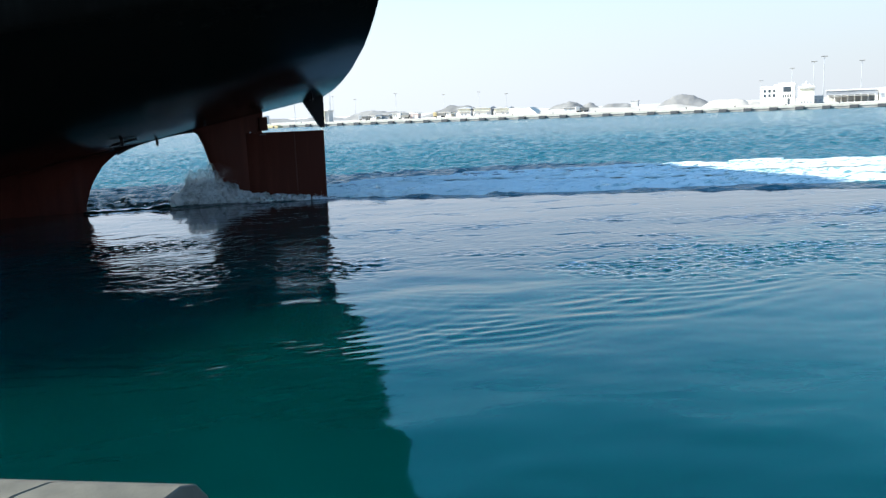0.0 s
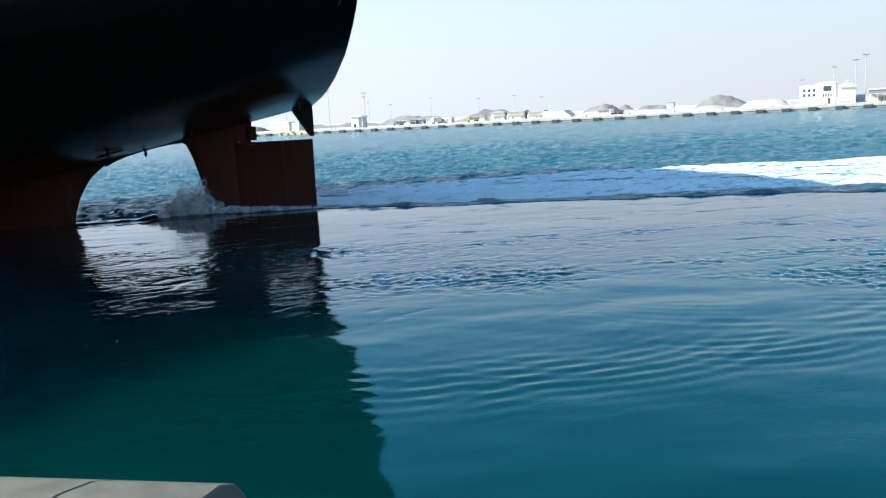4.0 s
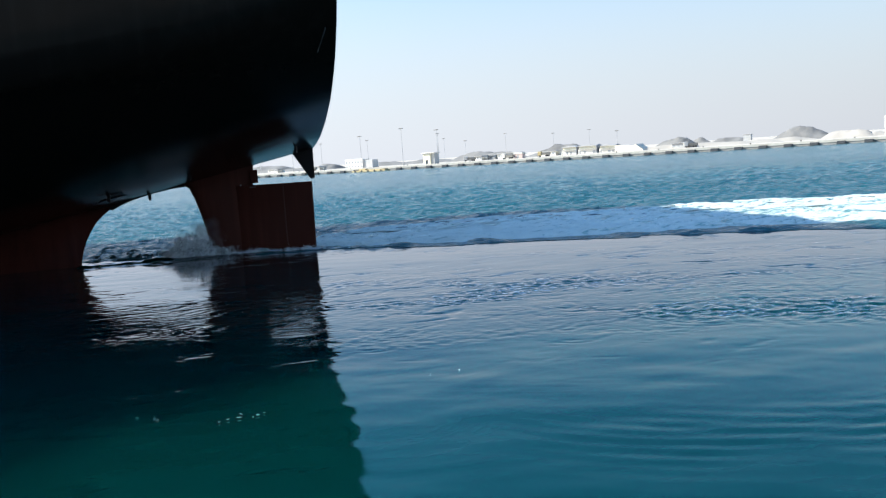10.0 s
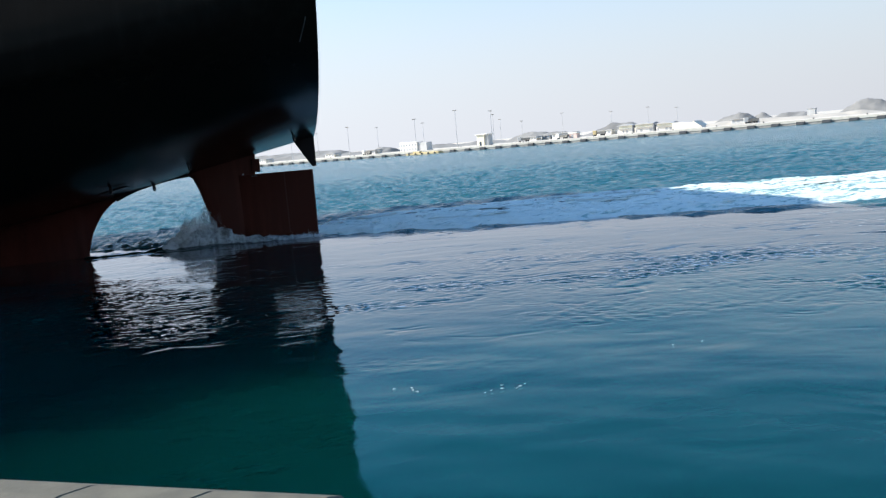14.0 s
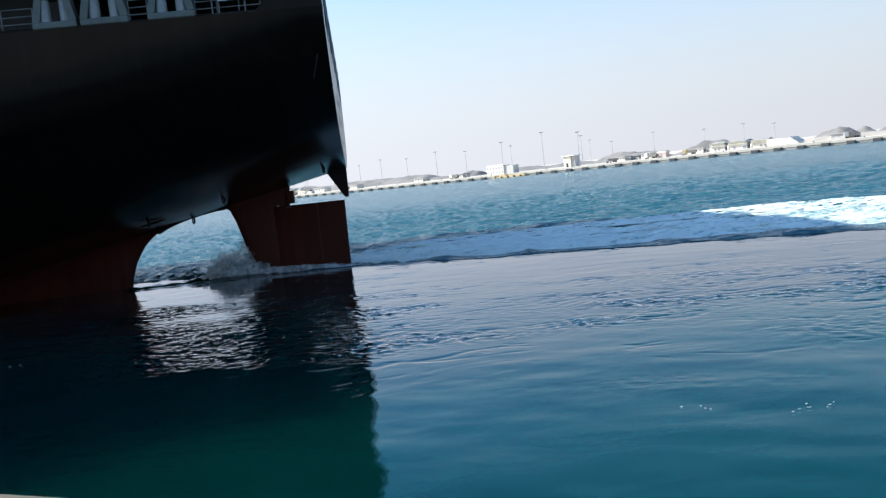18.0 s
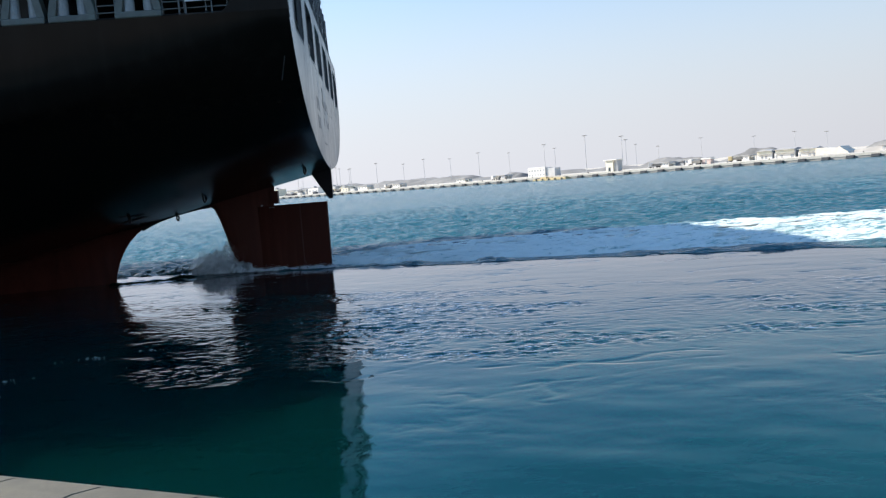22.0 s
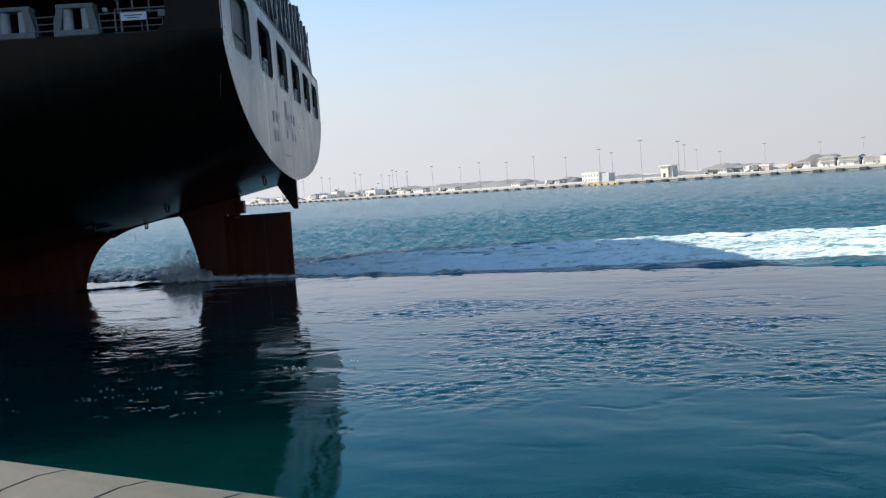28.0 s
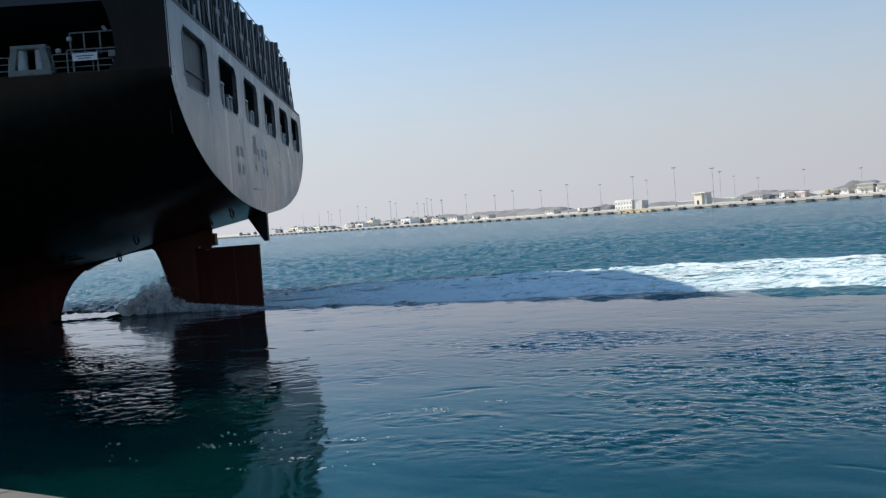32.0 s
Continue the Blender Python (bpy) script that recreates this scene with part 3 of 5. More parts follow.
kiosk = block("quay_kiosk", "square cream quay building with an overhanging roof", "building", 162.5, 20, 5.4, 6, 6.3, "cream", 0, 0, "white", 0)
part("overhang", box(-0.9, 8.6, -1.0, 6.6, 6.55, 7.05, 0.05), "white", kiosk)
# side away from the sun, its shade given by the grey colour
part("side_wing", box(5.4, 7.8, 1, 6, 0, 6.5, 0.03), "grey_wall", kiosk, "shaded grey side wing")
part("door", box(1.8, 3.4, -0.08, 0.1, 0, 2.4), "window", kiosk)
office = block("quay_office", "white two-storey quay office with small windows", "building", 99.5, 20, 14.6, 7, 5.5, "white", 6, 2, "white")
# annex coloured grey to look shaded beside the white office
part("annex", box(14.6, 22, 1, 7, 0, 5.2, 0.04), "grey_wall", office, "grey shaded annex")

barge = tagged(new("work_barge"), "low yellow work barge moored at the quay", "barge")
barge.matrix_world = quay_pose(126, -6.5, 0)
part("hull", box(0, 26, 0, 5, -0.8, 1.15, 0.15), "yellow", barge)
part("deckhouse", box(5, 10, 1, 4, 1.15, 2.1, 0.08), "yellow", barge)
part("bulwark", box(12, 25, 0.4, 4.6, 1.15, 1.5, 0.05), "yellow", barge)
for k in range(5):
    part("tyre", tube((3 + 5 * k, -0.05, 0.7), (3 + 5 * k, -0.4, 0.7), 0.55, n=12), "black_rubber", barge)


def mound(name, label, o, d, profile, mat, seed):
    """A heap of gravel or sand; profile gives its ridge as (metres along the quay, height)."""
    ss, hh = [p[0] for p in profile], [p[1] for p in profile]
    nx, ny = 44, 14
    verts = []
    for j in range(ny + 1):
        for i in range(nx + 1):
            a, b = i / nx, j / ny
            x = ss[0] + (ss[-1] - ss[0]) * a
            ridge = sum(float(np.interp(x + k, ss, hh)) for k in (-1.2, 0, 1.2)) / 3
            side = max(0.0, 1 - abs(2 * b - 1) ** 1.3)
            z = ridge * side * (1 + 0.10 * noise.noise((x * 0.3 + seed, b * 5, 0)) + 0.06 * noise.noise((x * 0.9 + seed, b * 14, 3)))
            verts.append((x, b * d + 2.5 * noise.noise((x * 0.12, seed, 1)), z - 0.15))
    faces = [(j * (nx + 1) + i, j * (nx + 1) + i + 1, (j + 1) * (nx + 1) + i + 1, (j + 1) * (nx + 1) + i) for j in range(ny) for i in range(nx)]
    me = mesh_of("mound", verts, faces, True)
    me.materials.append(M[mat])
    ob = tagged(new(name, me), label, "mound")
    ob.matrix_world = quay_pose(0, o, DECK)
    return ob


GREY, PALE = "grey gravel stockpile on the port ground", "pale sand bank on the port ground"
for n_, (o_, d_, prof) in enumerate([
        (75, 26, [(141, 0), (150, 4.6), (160, 6.2), (172, 5.8), (179, 0)]),
        (72, 22, [(166, 0), (175, 4.4), (181, 4.8), (190, 4.8), (204, 0)]),
        (78, 24, [(198, 0), (211, 3.8), (217, 5.4), (220, 7.4), (236, 6.4), (242, 2), (246, 0)]),
        (74, 22, [(287, 0), (294, 4.6), (304, 6.5), (308, 6.2), (316, 0)]),
        (80, 20, [(306, 0), (313, 5.3), (316, 5.4), (325, 0)]),
        (72, 20, [(320, 0), (327, 3.9), (331, 4.2), (340, 3.9), (349, 0)]),
        (74, 26, [(354, 0), (361, 4.6), (366, 7.6), (369, 8.0), (377, 6.9), (385, 3), (389, 0)]),
        (120, 40, [(-235, 2), (-205, 6.6), (-182, 6.8), (-150, 5.4), (-115, 5.2), (-101, 6.4), (-70, 5.5), (-60, 0)]),
        (100, 26, [(-12, 0), (-3, 4.6), (4, 4.7), (13, 3.8), (18, 0)]),
        (100, 26, [(30, 0), (56, 3.4), (73, 2.8), (80, 1.8), (91, 2.2), (103, 4.0), (122, 2), (135, 0)]),
        (230, 60, [(-430, 0), (-390, 6.0), (-340, 5.0), (-280, 7.4), (-230, 6.0), (-180, 0)]),
        (260, 70, [(-640, 0), (-590, 8.0), (-520, 6.5), (-460, 8.4), (-410, 0)]),
        (120, 30, [(-75, 0), (-60, 3.0), (-40, 2.4), (-15, 0)])]):
    mound("gravel_mound", GREY, o_, d_, prof, "mound", n_ + 3)
for n_, (o_, d_, prof) in enumerate([
        (58, 14, [(384, 0), (388, 3.0), (392, 3.8), (403, 4.1), (407, 3.0), (411, 0)]),
        (52, 14, [(279, 0), (289, 1.0), (300, 2.2), (318, 2.6), (340, 1.8), (362, 1.2), (372, 0)]),
        (60, 12, [(404, 0), (409, 2.6), (413, 2.2), (417, 0)]),
        (56, 12, [(340, 0), (350, 2.0), (362, 1.8), (372, 2.4), (386, 0)])]):
    mound("sand_bank", PALE, o_, d_, prof, "mound_b", n_ + 40)
site_hut = tagged(new("site_hut"), "small grey site hut among the stockpiles", "hut")
site_hut.matrix_world = quay_pose(345, 66)
part("wall", box(0, 4, 0, 3.5, 0, 4.9, 0.04), "grey_wall", site_hut)
part("roof", box(-0.3, 4.3, -0.3, 3.8, 4.9, 5.2, 0.03), "roof", site_hut)

tent = tagged(new("white_tent"), "long cream fabric storage tent", "tent")
tent.matrix_world = quay_pose(277.5, 48)
arch = [(0, 0), (0, 3.6), (1.0, 3.8), (8.5, 3.0), (11.2, 3.1), (12.6, 3.9), (14, 2.6), (16.5, 0.9), (17.0, 0)]
part("cover", prism(arch, 0, 12), "cream_cloth", tent)
part("flap", box(-0.1, 0.05, 4, 9, 0, 3.0), "grey_wall", tent)

for k_, (s_, w_, h_, lab) in enumerate([(240, 9, 4.6, "white workshop with a grey sheet roof"), (250.5, 11.5, 4.6, "long pale workshop with dark openings"), (264, 10, 4.0, "pale workshop with a dark end wall")]):
    shop = tagged(new("workshop"), lab, "workshop", "quay workshops")
    shop.matrix_world = quay_pose(s_, 58)
    part("wall", box(0, w_, 0, 8, 0, h_ * 0.62, 0.03), "white", shop)
    part("upper_wall", box(0.3, w_ - 0.3, 0.5, 7.5, h_ * 0.62, h_, 0.03), "cream", shop)
    part("roof", prism([(-0.4, h_), (w_ * 0.5, h_ + 0.7), (w_ + 0.4, h_), (w_ + 0.4, h_ - 0.2), (-0.4, h_ - 0.2)], -0.5, 8.5), "roof", shop)
    part("canopy", box(0.2, w_ - 0.4, -1.2, 0, h_ * 0.56, h_ * 0.62), "roof", shop)
    for k in range(4):
        x = w_ * (k + 0.5) / 4
        if (k + k_) % 3:
            part("doorway", box(x - 0.3 * w_ / 4, x + (0.1 + 0.1 * k) * w_ / 4, -0.06, 0.1, 0, h_ * 0.36), "far_window", shop)
    part("end_wall", prism([(0, 0), (8, 0), (8, h_), (4, h_ + 0.8), (0, h_)], w_ + 0.02, w_ + 0.5, "x"), "dark_roof", shop, "end wall darker than the front")

pink = tagged(new("gate_hut"), "small faded pink gate hut", "hut")
pink.matrix_world = quay_pose(222.4, 28)
part("wall", box(0, 5.4, 0, 4, 0, 2.6, 0.03), "pink", pink)
part("roof", box(-0.3, 5.7, -0.3, 4.3, 2.6, 3.4, 0.03), "white", pink)
part("door", box(2.0, 3.2, -0.06, 0.05, 0, 2.0), "far_window", pink)


def villa(s, o, w, h, seed):
    rnd = random.Random(seed)
    ob = tagged(new("flat_roofed_house"), "low pale flat-roofed house in shade", "house", "low port houses")
    ob.matrix_world = quay_pose(s, o)
    part("wall", box(0, w, 0, 8, 0, h, 0.04), "white" if seed % 2 else "grey_wall", ob)
    part("roof", box(-0.5, w + 0.5, -0.8, 8.5, h, h + 0.3, 0.03), "roof", ob)
    part("carport", box(w, w + 4, 0, 6, h * 0.7, h * 0.7 + 0.2), "grey_wall", ob)
    part("post", tube((w + 3.7, 0.3, 0), (w + 3.7, 0.3, h * 0.7), 0.15), "white", ob)
    for k in range(3):
        x = w * (k + 0.5) / 3
        part("window", box(x - 0.7, x + 0.7, -0.06, 0.06, h * 0.35, h * 0.75), "far_window", ob)
    return ob


for n_, (s, w, h) in enumerate([(205, 8, 3.4), (176, 6, 2.6), (181, 6, 2.5), (199, 6, 3.2), (-388, 14, 3.5),
                                (-345, 18, 5.6), (-318, 10, 5.0), (-262, 12, 4.6), (-215, 12, 3.0), (-130, 14, 3.4), (30, 12, 2.8), (-20, 10, 2.6),
                                (310, 8, 2.6), (225, 10, 2.8), (-480, 16, 4.5), (-440, 10, 3.5), (-560, 20, 5.0), (-300, 9, 3.8), (-285, 8, 3.0), (-236, 9, 4.4), (-180, 8, 3.0), (-80, 9, 2.8)]):
    villa(s, 50 + 9 * (n_ % 3), w, h, n_)


def parked_machine(s, o, w, kind_mat, seed):
    """A lorry or loader standing on the quay, seen as a small dark shape."""
    ob = tagged(new("lorry"), "small parked lorry on the quay", "lorry", "parked lorries")
    ob.matrix_world = quay_pose(s, o, DECK, 0.2 * (seed % 3))
    part("cab", box(0, 2.2, 0, 2.4, 0.7, 3.1, 0.2), kind_mat, ob)
    part("bed", box(2.5, w, 0, 2.4, 0.9, 2.4, 0.08), "machine", ob)
    for k, x in enumerate((1.1, w - 2.4, w - 1.1)):
        for y in (0.25, 2.15):
            part("wheel", tube((x, y - 0.2, 0.5), (x, y + 0.2, 0.5), 0.5, n=10), "black_rubber", ob)
    return ob


for n_, (s, o) in enumerate([(60, 25), (112, 26), (186, 30), (215, 26), (232, 40), (320, 40), (-60, 24), (-140, 30), (-210, 30)]):
    parked_machine(s, o, 7.5, ("white", "yellow", "grey_wall")[n_ % 3], n_)

# clutter of the far port yard
yard_rnd = random.Random(17)
for s_, w_, h_ in ((-334, 26, 6.0), (-297, 12, 9.2), (-284, 16, 5.0), (-217, 17, 7.2), (-185, 12, 6.8), (-172, 10, 5.8), (-150, 14, 4.0), (-400, 30, 5.5), (-470, 24, 7.0), (-540, 30, 6.0), (-245, 14, 4.2)):
    yard = block("port_shed", "pale grey port shed on the far yard", "shed", s_, 40 + yard_rnd.uniform(0, 30), w_, 10, h_ * 0.75, yard_rnd.choice(("grey_wall", "white", "cream")), 3, 1, "roof", 0)
    part("roof_unit", box(w_ * 0.2, w_ * 0.45, 2, 5, h_ * 0.75 + 0.25, h_, 0.05), yard_rnd.choice(("grey_wall", "roof")), yard)
    part("stack_pipe", tube((w_ * 0.8, 4, h_ * 0.7), (w_ * 0.8, 4, h_ + yard_rnd.uniform(0.5, 3.5)), 0.35), "roof", yard)
goods_rnd = random.Random(29)
M["dull_goods"] = painted("dull_grey_cargo_cover", (0.17, 0.17, 0.165), 0.8, 0.7, 0.25)
M["dark_goods"] = painted("dark_grey_machinery", (0.09, 0.09, 0.095), 0.6, 0.7, 0.3)
for k in range(30):
    s_ = -560 + 15.5 * k + goods_rnd.uniform(-6, 6)
    w_, h_ = goods_rnd.uniform(2.5, 9), goods_rnd.uniform(1.4, 4.2)
    pile = tagged(new("cargo_pile"), "dull grey stacked cargo on the far yard", "cargo", "cargo piles on the far yard")
    pile.matrix_world = quay_pose(s_, goods_rnd.uniform(16, 36), DECK, goods_rnd.uniform(-0.3, 0.3))
    part("lower_stack", box(0, w_, 0, 3.5, 0, h_ * 0.6, 0.06), goods_rnd.choice(("dull_goods", "dark_goods", "grey_wall")), pile)
    part("upper_stack", box(w_ * 0.1, w_ * goods_rnd.uniform(0.4, 0.85), 0.3, 3.1, h_ * 0.6, h_, 0.06), goods_rnd.choice(("dull_goods", "dark_goods", "roof")), pile)
    if k % 3 == 0:
        part("post", tube((w_ * 0.9, 1.5, 0), (w_ * 0.9, 1.5, h_ + goods_rnd.uniform(1, 5)), 0.16), "dull_goods", pile)

# ---- the ship ----
ship = tagged(new("container_ship"), "black-hulled container ship with red antifouling and a grey transom", "ship")
TY = [0, 4.0, 7.3, 10, 12.4, 14.4, 16.4, 18.7, 20.3, 21.6, 22.5, 22.95, 23.05]
TZ = [7.2, 7.42, 7.68, 8.05, 8.42, 8.9, 9.35, 10.25, 11.1, 12.0, 12.9, 13.6, 14.12]
SX = [-13.4, -14.9, -15.7, -16.15, -16.35]
SZ = [4.12, 3.24, 2.35, 1.4, -6.0]


def keel_z(x):
    broad = 7.2 - 0.2 * min(0.45 - x, 60)
    if x > -11.5:
        return 7.2 - 0.215 * (0.45 - x)
    if x < -16.35:
        return -6.0
    a = float(np.interp(-x, [11.5] + [-v for v in SX], [4.65] + SZ))
    b = 4.65 - 8.1 * max(0.0, 1 - math.sqrt(max(0.0, 1 - ((-11.5 - x) / 4.85) ** 2))) ** 1.15
    return max(-6.0, 0.55 * a + 0.45 * min(b, a + 0.5)) if x > -16.2 else a


def edge_fade(y):
    s = min(1.0, (23.05 - y) / 9)
    return s * (2 - s)


def under_z(x, y):
    """Height of the hull's underside at x, y (y from 0 outwards)."""
    d = 0.45 - x
    base = float(np.interp(y, TY, TZ))
    broad = 0.215 * min(d, 62) * (1 - 0.55 * (y / 23.05) ** 1.6) * edge_fade(y)
    if d > 45:
        broad += (d - 45) * 0.05 * max(0, 1 - (y / 23.05) ** 6) if d < 120 else 3.75 * max(0, 1 - (y / 23.05) ** 6)
    extra = max(0.0, (7.2 - 0.215 * min(d, 62)) - keel_z(x))
    w = 0.32 + 0.075 * max(0, -16.0 - x)
    full = min(1.0, max(0.0, (d - 1.0) / 24)) ** 0.8
    rim_fade = min(1.0, (23.05 - y) / 0.5)
    base -= 5.5 * full * rim_fade * (2 - rim_fade) * (y / 23.05) ** 8
    return max(-6.2, base - broad - extra * math.exp(-((y / w) ** 1.35)))


HX = [0.45, -0.6, -1.6, -2.6, -4, -6, -8, -10, -11.2, -12, -12.8, -13.4, -13.8, -14.2, -14.55, -14.9, -15.2, -15.45, -15.7, -15.85, -16.0, -16.15, -16.25, -16.35, -17, -18.5, -21, -25, -31, -40, -55, -80, -120, -160]
HY = [0, 0.08, 0.16, 0.26, 0.4, 0.6, 0.9, 1.3, 1.8, 2.6, 4, 6, 8, 10, 12, 14, 16, 17.5, 19, 20.2, 21.2, 22, 22.6, 22.85, 22.95, 23.01, 23.05]
verts, faces = [], []
half = [(y, None) for y in HY]
ring = len(HY) * 2 - 1
for x in HX + [-180, -196, -206]:
    taper = 1.0 if x >= -160 else max(0.04, 1 - ((-160 - x) / 46) ** 1.6)
    line = [(x, y * taper, under_z(x, y)) for y in HY]
    verts += [(a, -b, c) for a, b, c in reversed(line[1:])] + line
for j in range(len(HX) + 2):
    a, b = j * ring, (j + 1) * ring
    faces += [(a + i, a + i + 1, b + i + 1, b + i) for i in range(ring - 1)]
hull_me = mesh_of("hull", verts, faces, True)
part("hull", hull_me, "hull", ship, "black hull over red antifouling paint")

# side plating above the mooring deck's open bulwark: a stern corner pillar and the closed side further forward
for sgn in (-1, 1):
    pts = [(0.45, 14.1), (0.45, 17.75), (-2.7, 17.75), (-2.5, 17.2), (-2.25, 16.2), (-2.15, 15.0), (-2.3, 14.5), (-2.7, 14.1)]
    part("corner_pillar", prism(pts, sgn * 23.05, sgn * 22.8), "hull", ship, "black plated stern corner")
    part("side_plating", box(-205, -34, sgn * 22.75, sgn * 23.0, 14.08, 17.75), "hull", ship)
    part("bulwark_rail", tube((-34, sgn * 22.95, 14.14), (-2.6, sgn * 22.95, 14.14), 0.09), "hull", ship)
part("closing_plate", box(0.04, 0.14, -20.6, -15.1, 13.6, 17.0), "closing", ship, "recessed blue-grey closing plate")
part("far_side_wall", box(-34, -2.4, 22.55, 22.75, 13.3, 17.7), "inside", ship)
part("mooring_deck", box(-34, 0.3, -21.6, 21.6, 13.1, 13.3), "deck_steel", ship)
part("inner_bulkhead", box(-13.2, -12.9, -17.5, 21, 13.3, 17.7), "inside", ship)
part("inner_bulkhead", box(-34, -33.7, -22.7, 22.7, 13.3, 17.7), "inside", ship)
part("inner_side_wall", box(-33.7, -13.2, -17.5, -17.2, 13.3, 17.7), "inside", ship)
part("upper_deck", box(-205, 0.44, -22.75, 22.75, 17.72, 18.05), "deck_steel", ship)
for x, y in ((-5, -17), (-9, -12), (-5, -4), (-6, 6), (-5, 14)):
    winch = part("winch", box(x - 1.3, x + 1.3, y - 0.9, y + 0.9, 13.3, 13.8, 0.05), "inside", ship, "mooring winch")
    part("winch_drum", tube((x, y - 1.2, 14.3), (x, y + 1.2, 14.3), 0.55, n=14), "lead", winch)

# transom: lower plate, mullions between six openings, top band
OPEN = [(-20.4, -15.3), (-12.5, -7.7), (-5.15, -0.5), (2.3, 7.0), (9.5, 14.0), (16.2, 20.6)]
Z0, Z1, ZT = 13.75, 16.92, 17.75
low = [(y, under_z(0.45, y)) for y in HY if under_z(0.45, y) < 13.7]
outline = [(-y, z) for y, z in reversed(low[1:])] + low
outline = [(-22.95, Z0)] + outline + [(22.95, Z0)]
part("transom_plate", prism(outline, 0.2, 0.47, "x"), "transom", ship, "faded grey streaked transom")
edges_y = [-22.78] + [v for pair in OPEN for v in pair] + [22.78]
for k in range(7):
    part("transom_frame", box(0.2, 0.47, edges_y[2 * k], edges_y[2 * k + 1], Z0, Z1), "transom", ship)
part("transom_top", box(0.2, 0.47, -22.78, 22.78, Z1, ZT), "transom", ship)
for a, b in OPEN:
    r = 0.55
    for cy, cz, dy, dz in ((a, Z0, 1, 1), (b, Z0, -1, 1), (a, Z1, 1, -1), (b, Z1, -1, -1)):
        arc = [(cy + dy * r * (1 - math.sin(q)), cz + dz * r * (1 - math.cos(q))) for q in [i * math.pi / 8 for i in range(5)]]
        part("corner_plate", prism([(cy, cz)] + arc, 0.21, 0.465, "x"), "transom", ship)
    bm = bmesh.new()
    for z in (Z0 - 0.05, Z1 + 0.05):
        tube((0.46, a + 0.4, z), (0.46, b - 0.4, z), 0.05, bm, 6)
    for y in (a, b):
        tube((0.46, y, Z0 + 0.4), (0.46, y, Z1 - 0.4), 0.05, bm, 6)
    part("opening_rim", bm, "transom", ship)
for k in (1, 2, 3, 4, 5):
    a, b = OPEN[k]
    for u_, w_, h_ in ((a + 1.15, 1.6, 1.75), (b - 1.25, 1.2, 1.2)):
        lead = part("stern_fairlead", box(0.0, 0.3, u_ - w_ / 2, u_ + w_ / 2, Z0, Z0 + 0.18, 0.03), "lead", ship, "pale steel fairlead in the opening")
        part("fairlead_top", box(0.0, 0.3, u_ - w_ / 2, u_ + w_ / 2, Z0 + h_ - 0.18, Z0 + h_, 0.03), "lead", lead)
        part("roller", tube((0.15, u_ - w_ / 2 + 0.14, Z0 + 0.15), (0.15, u_ - w_ / 2 + 0.14, Z0 + h_ - 0.1), 0.13), "roller", lead)
        part("roller", tube((0.15, u_ + w_ / 2 - 0.14, Z0 + 0.15), (0.15, u_ + w_ / 2 - 0.14, Z0 + h_ - 0.1), 0.13), "roller", lead)
    part("inner_rail", tube((-0.3, a, Z0 + 1.0), (-0.3, b, Z0 + 1.0), 0.04), "rail", ship)
part("plate_rail", tube((0.22, -20.3, Z0 + 1.0), (0.22, -15.4, Z0 + 1.0), 0.04), "rail", ship)

# lettering that cannot be read: plain worn bars
mark_rnd = random.Random(15)
for y0, y1, z0, z1 in ((-9.3, -8.5, 10.9, 11.6), (-8.0, -7.2, 10.95, 11.65), (-9.2, -8.4, 9.7, 10.4), (-7.9, -7.2, 9.75, 10.4), (-3.5, -2.3, 11.6, 12.9), (-2.0, -1.4, 11.2, 12.0),
                       (-0.6, 0.3, 11.6, 12.2), (0.9, 1.7, 11.5, 12.2), (-3.2, -2.6, 10.3, 10.8), (-0.4, 0.2, 10.3, 10.8), (1.2, 1.8, 10.2, 10.8), (-4.6, -2.9, 8.85, 8.97), (-2.4, -1.5, 8.9, 9.0)):
    steps = 9
    under = [(y0 + (y1 - y0) * i / steps, z0 + mark_rnd.uniform(-0.09, 0.06) * min(1, (z1 - z0) * 2)) for i in range(steps + 1)]
    over = [(y + mark_rnd.uniform(-0.03, 0.03), z1 + mark_rnd.uniform(-0.12, 0.06) * min(1, (z1 - z0) * 2)) for y, z in under]
    part("name_bar", prism(under + over[::-1], 0.468, 0.476, "x"), "mark", ship)
# long pale runs below the posts between the openings
run_rnd = random.Random(6)
for y0, top, foot, wide in ((-13.6, 13.2, 10.6, 0.22), (-6.6, 13.7, 8.6, 0.42), (0.7, 13.7, 7.6, 0.36), (8.0, 13.7, 8.3, 0.34), (12.6, 12.6, 9.0, 0.22), (15.0, 13.5, 10.2, 0.26),
                            (-7.2, 13.6, 11.2, 0.7), (-0.2, 13.6, 10.8, 0.8), (7.3, 13.6, 11.0, 0.7), (-15.9, 13.4, 12.3, 0.5), (4.4, 13.5, 9.8, 0.16), (-10.4, 13.5, 11.9, 0.2), (14.2, 13.6, 11.6, 0.5), (17.8, 13.6, 11.4, 0.2)):
    steps = 14
    edge = [(y0 - wide * (0.5 + run_rnd.uniform(-0.2, 0.2)) * (1 - 0.5 * i / steps) + 0.5 * i / steps, top + (foot - top) * i / steps) for i in range(steps + 1)]
    back = [(y + wide * (0.9 + run_rnd.uniform(-0.25, 0.25)) * (1 - 0.5 * (i / steps)), z) for i, (y, z) in enumerate(edge)]
    part("pale_run", prism(edge + back[::-1], 0.467, 0.473, "x"), "run", ship, "pale streak run down the transom")

# fin below the transom, rudder horn, turned rudder
part("stern_fin", prism([(-1.05, 6.95), (0.12, 5.03), (0.42, 5.03), (0.44, 7.3), (-0.4, 7.4)], -0.28, 0.28), "fin", ship, "black triangular stern fin")


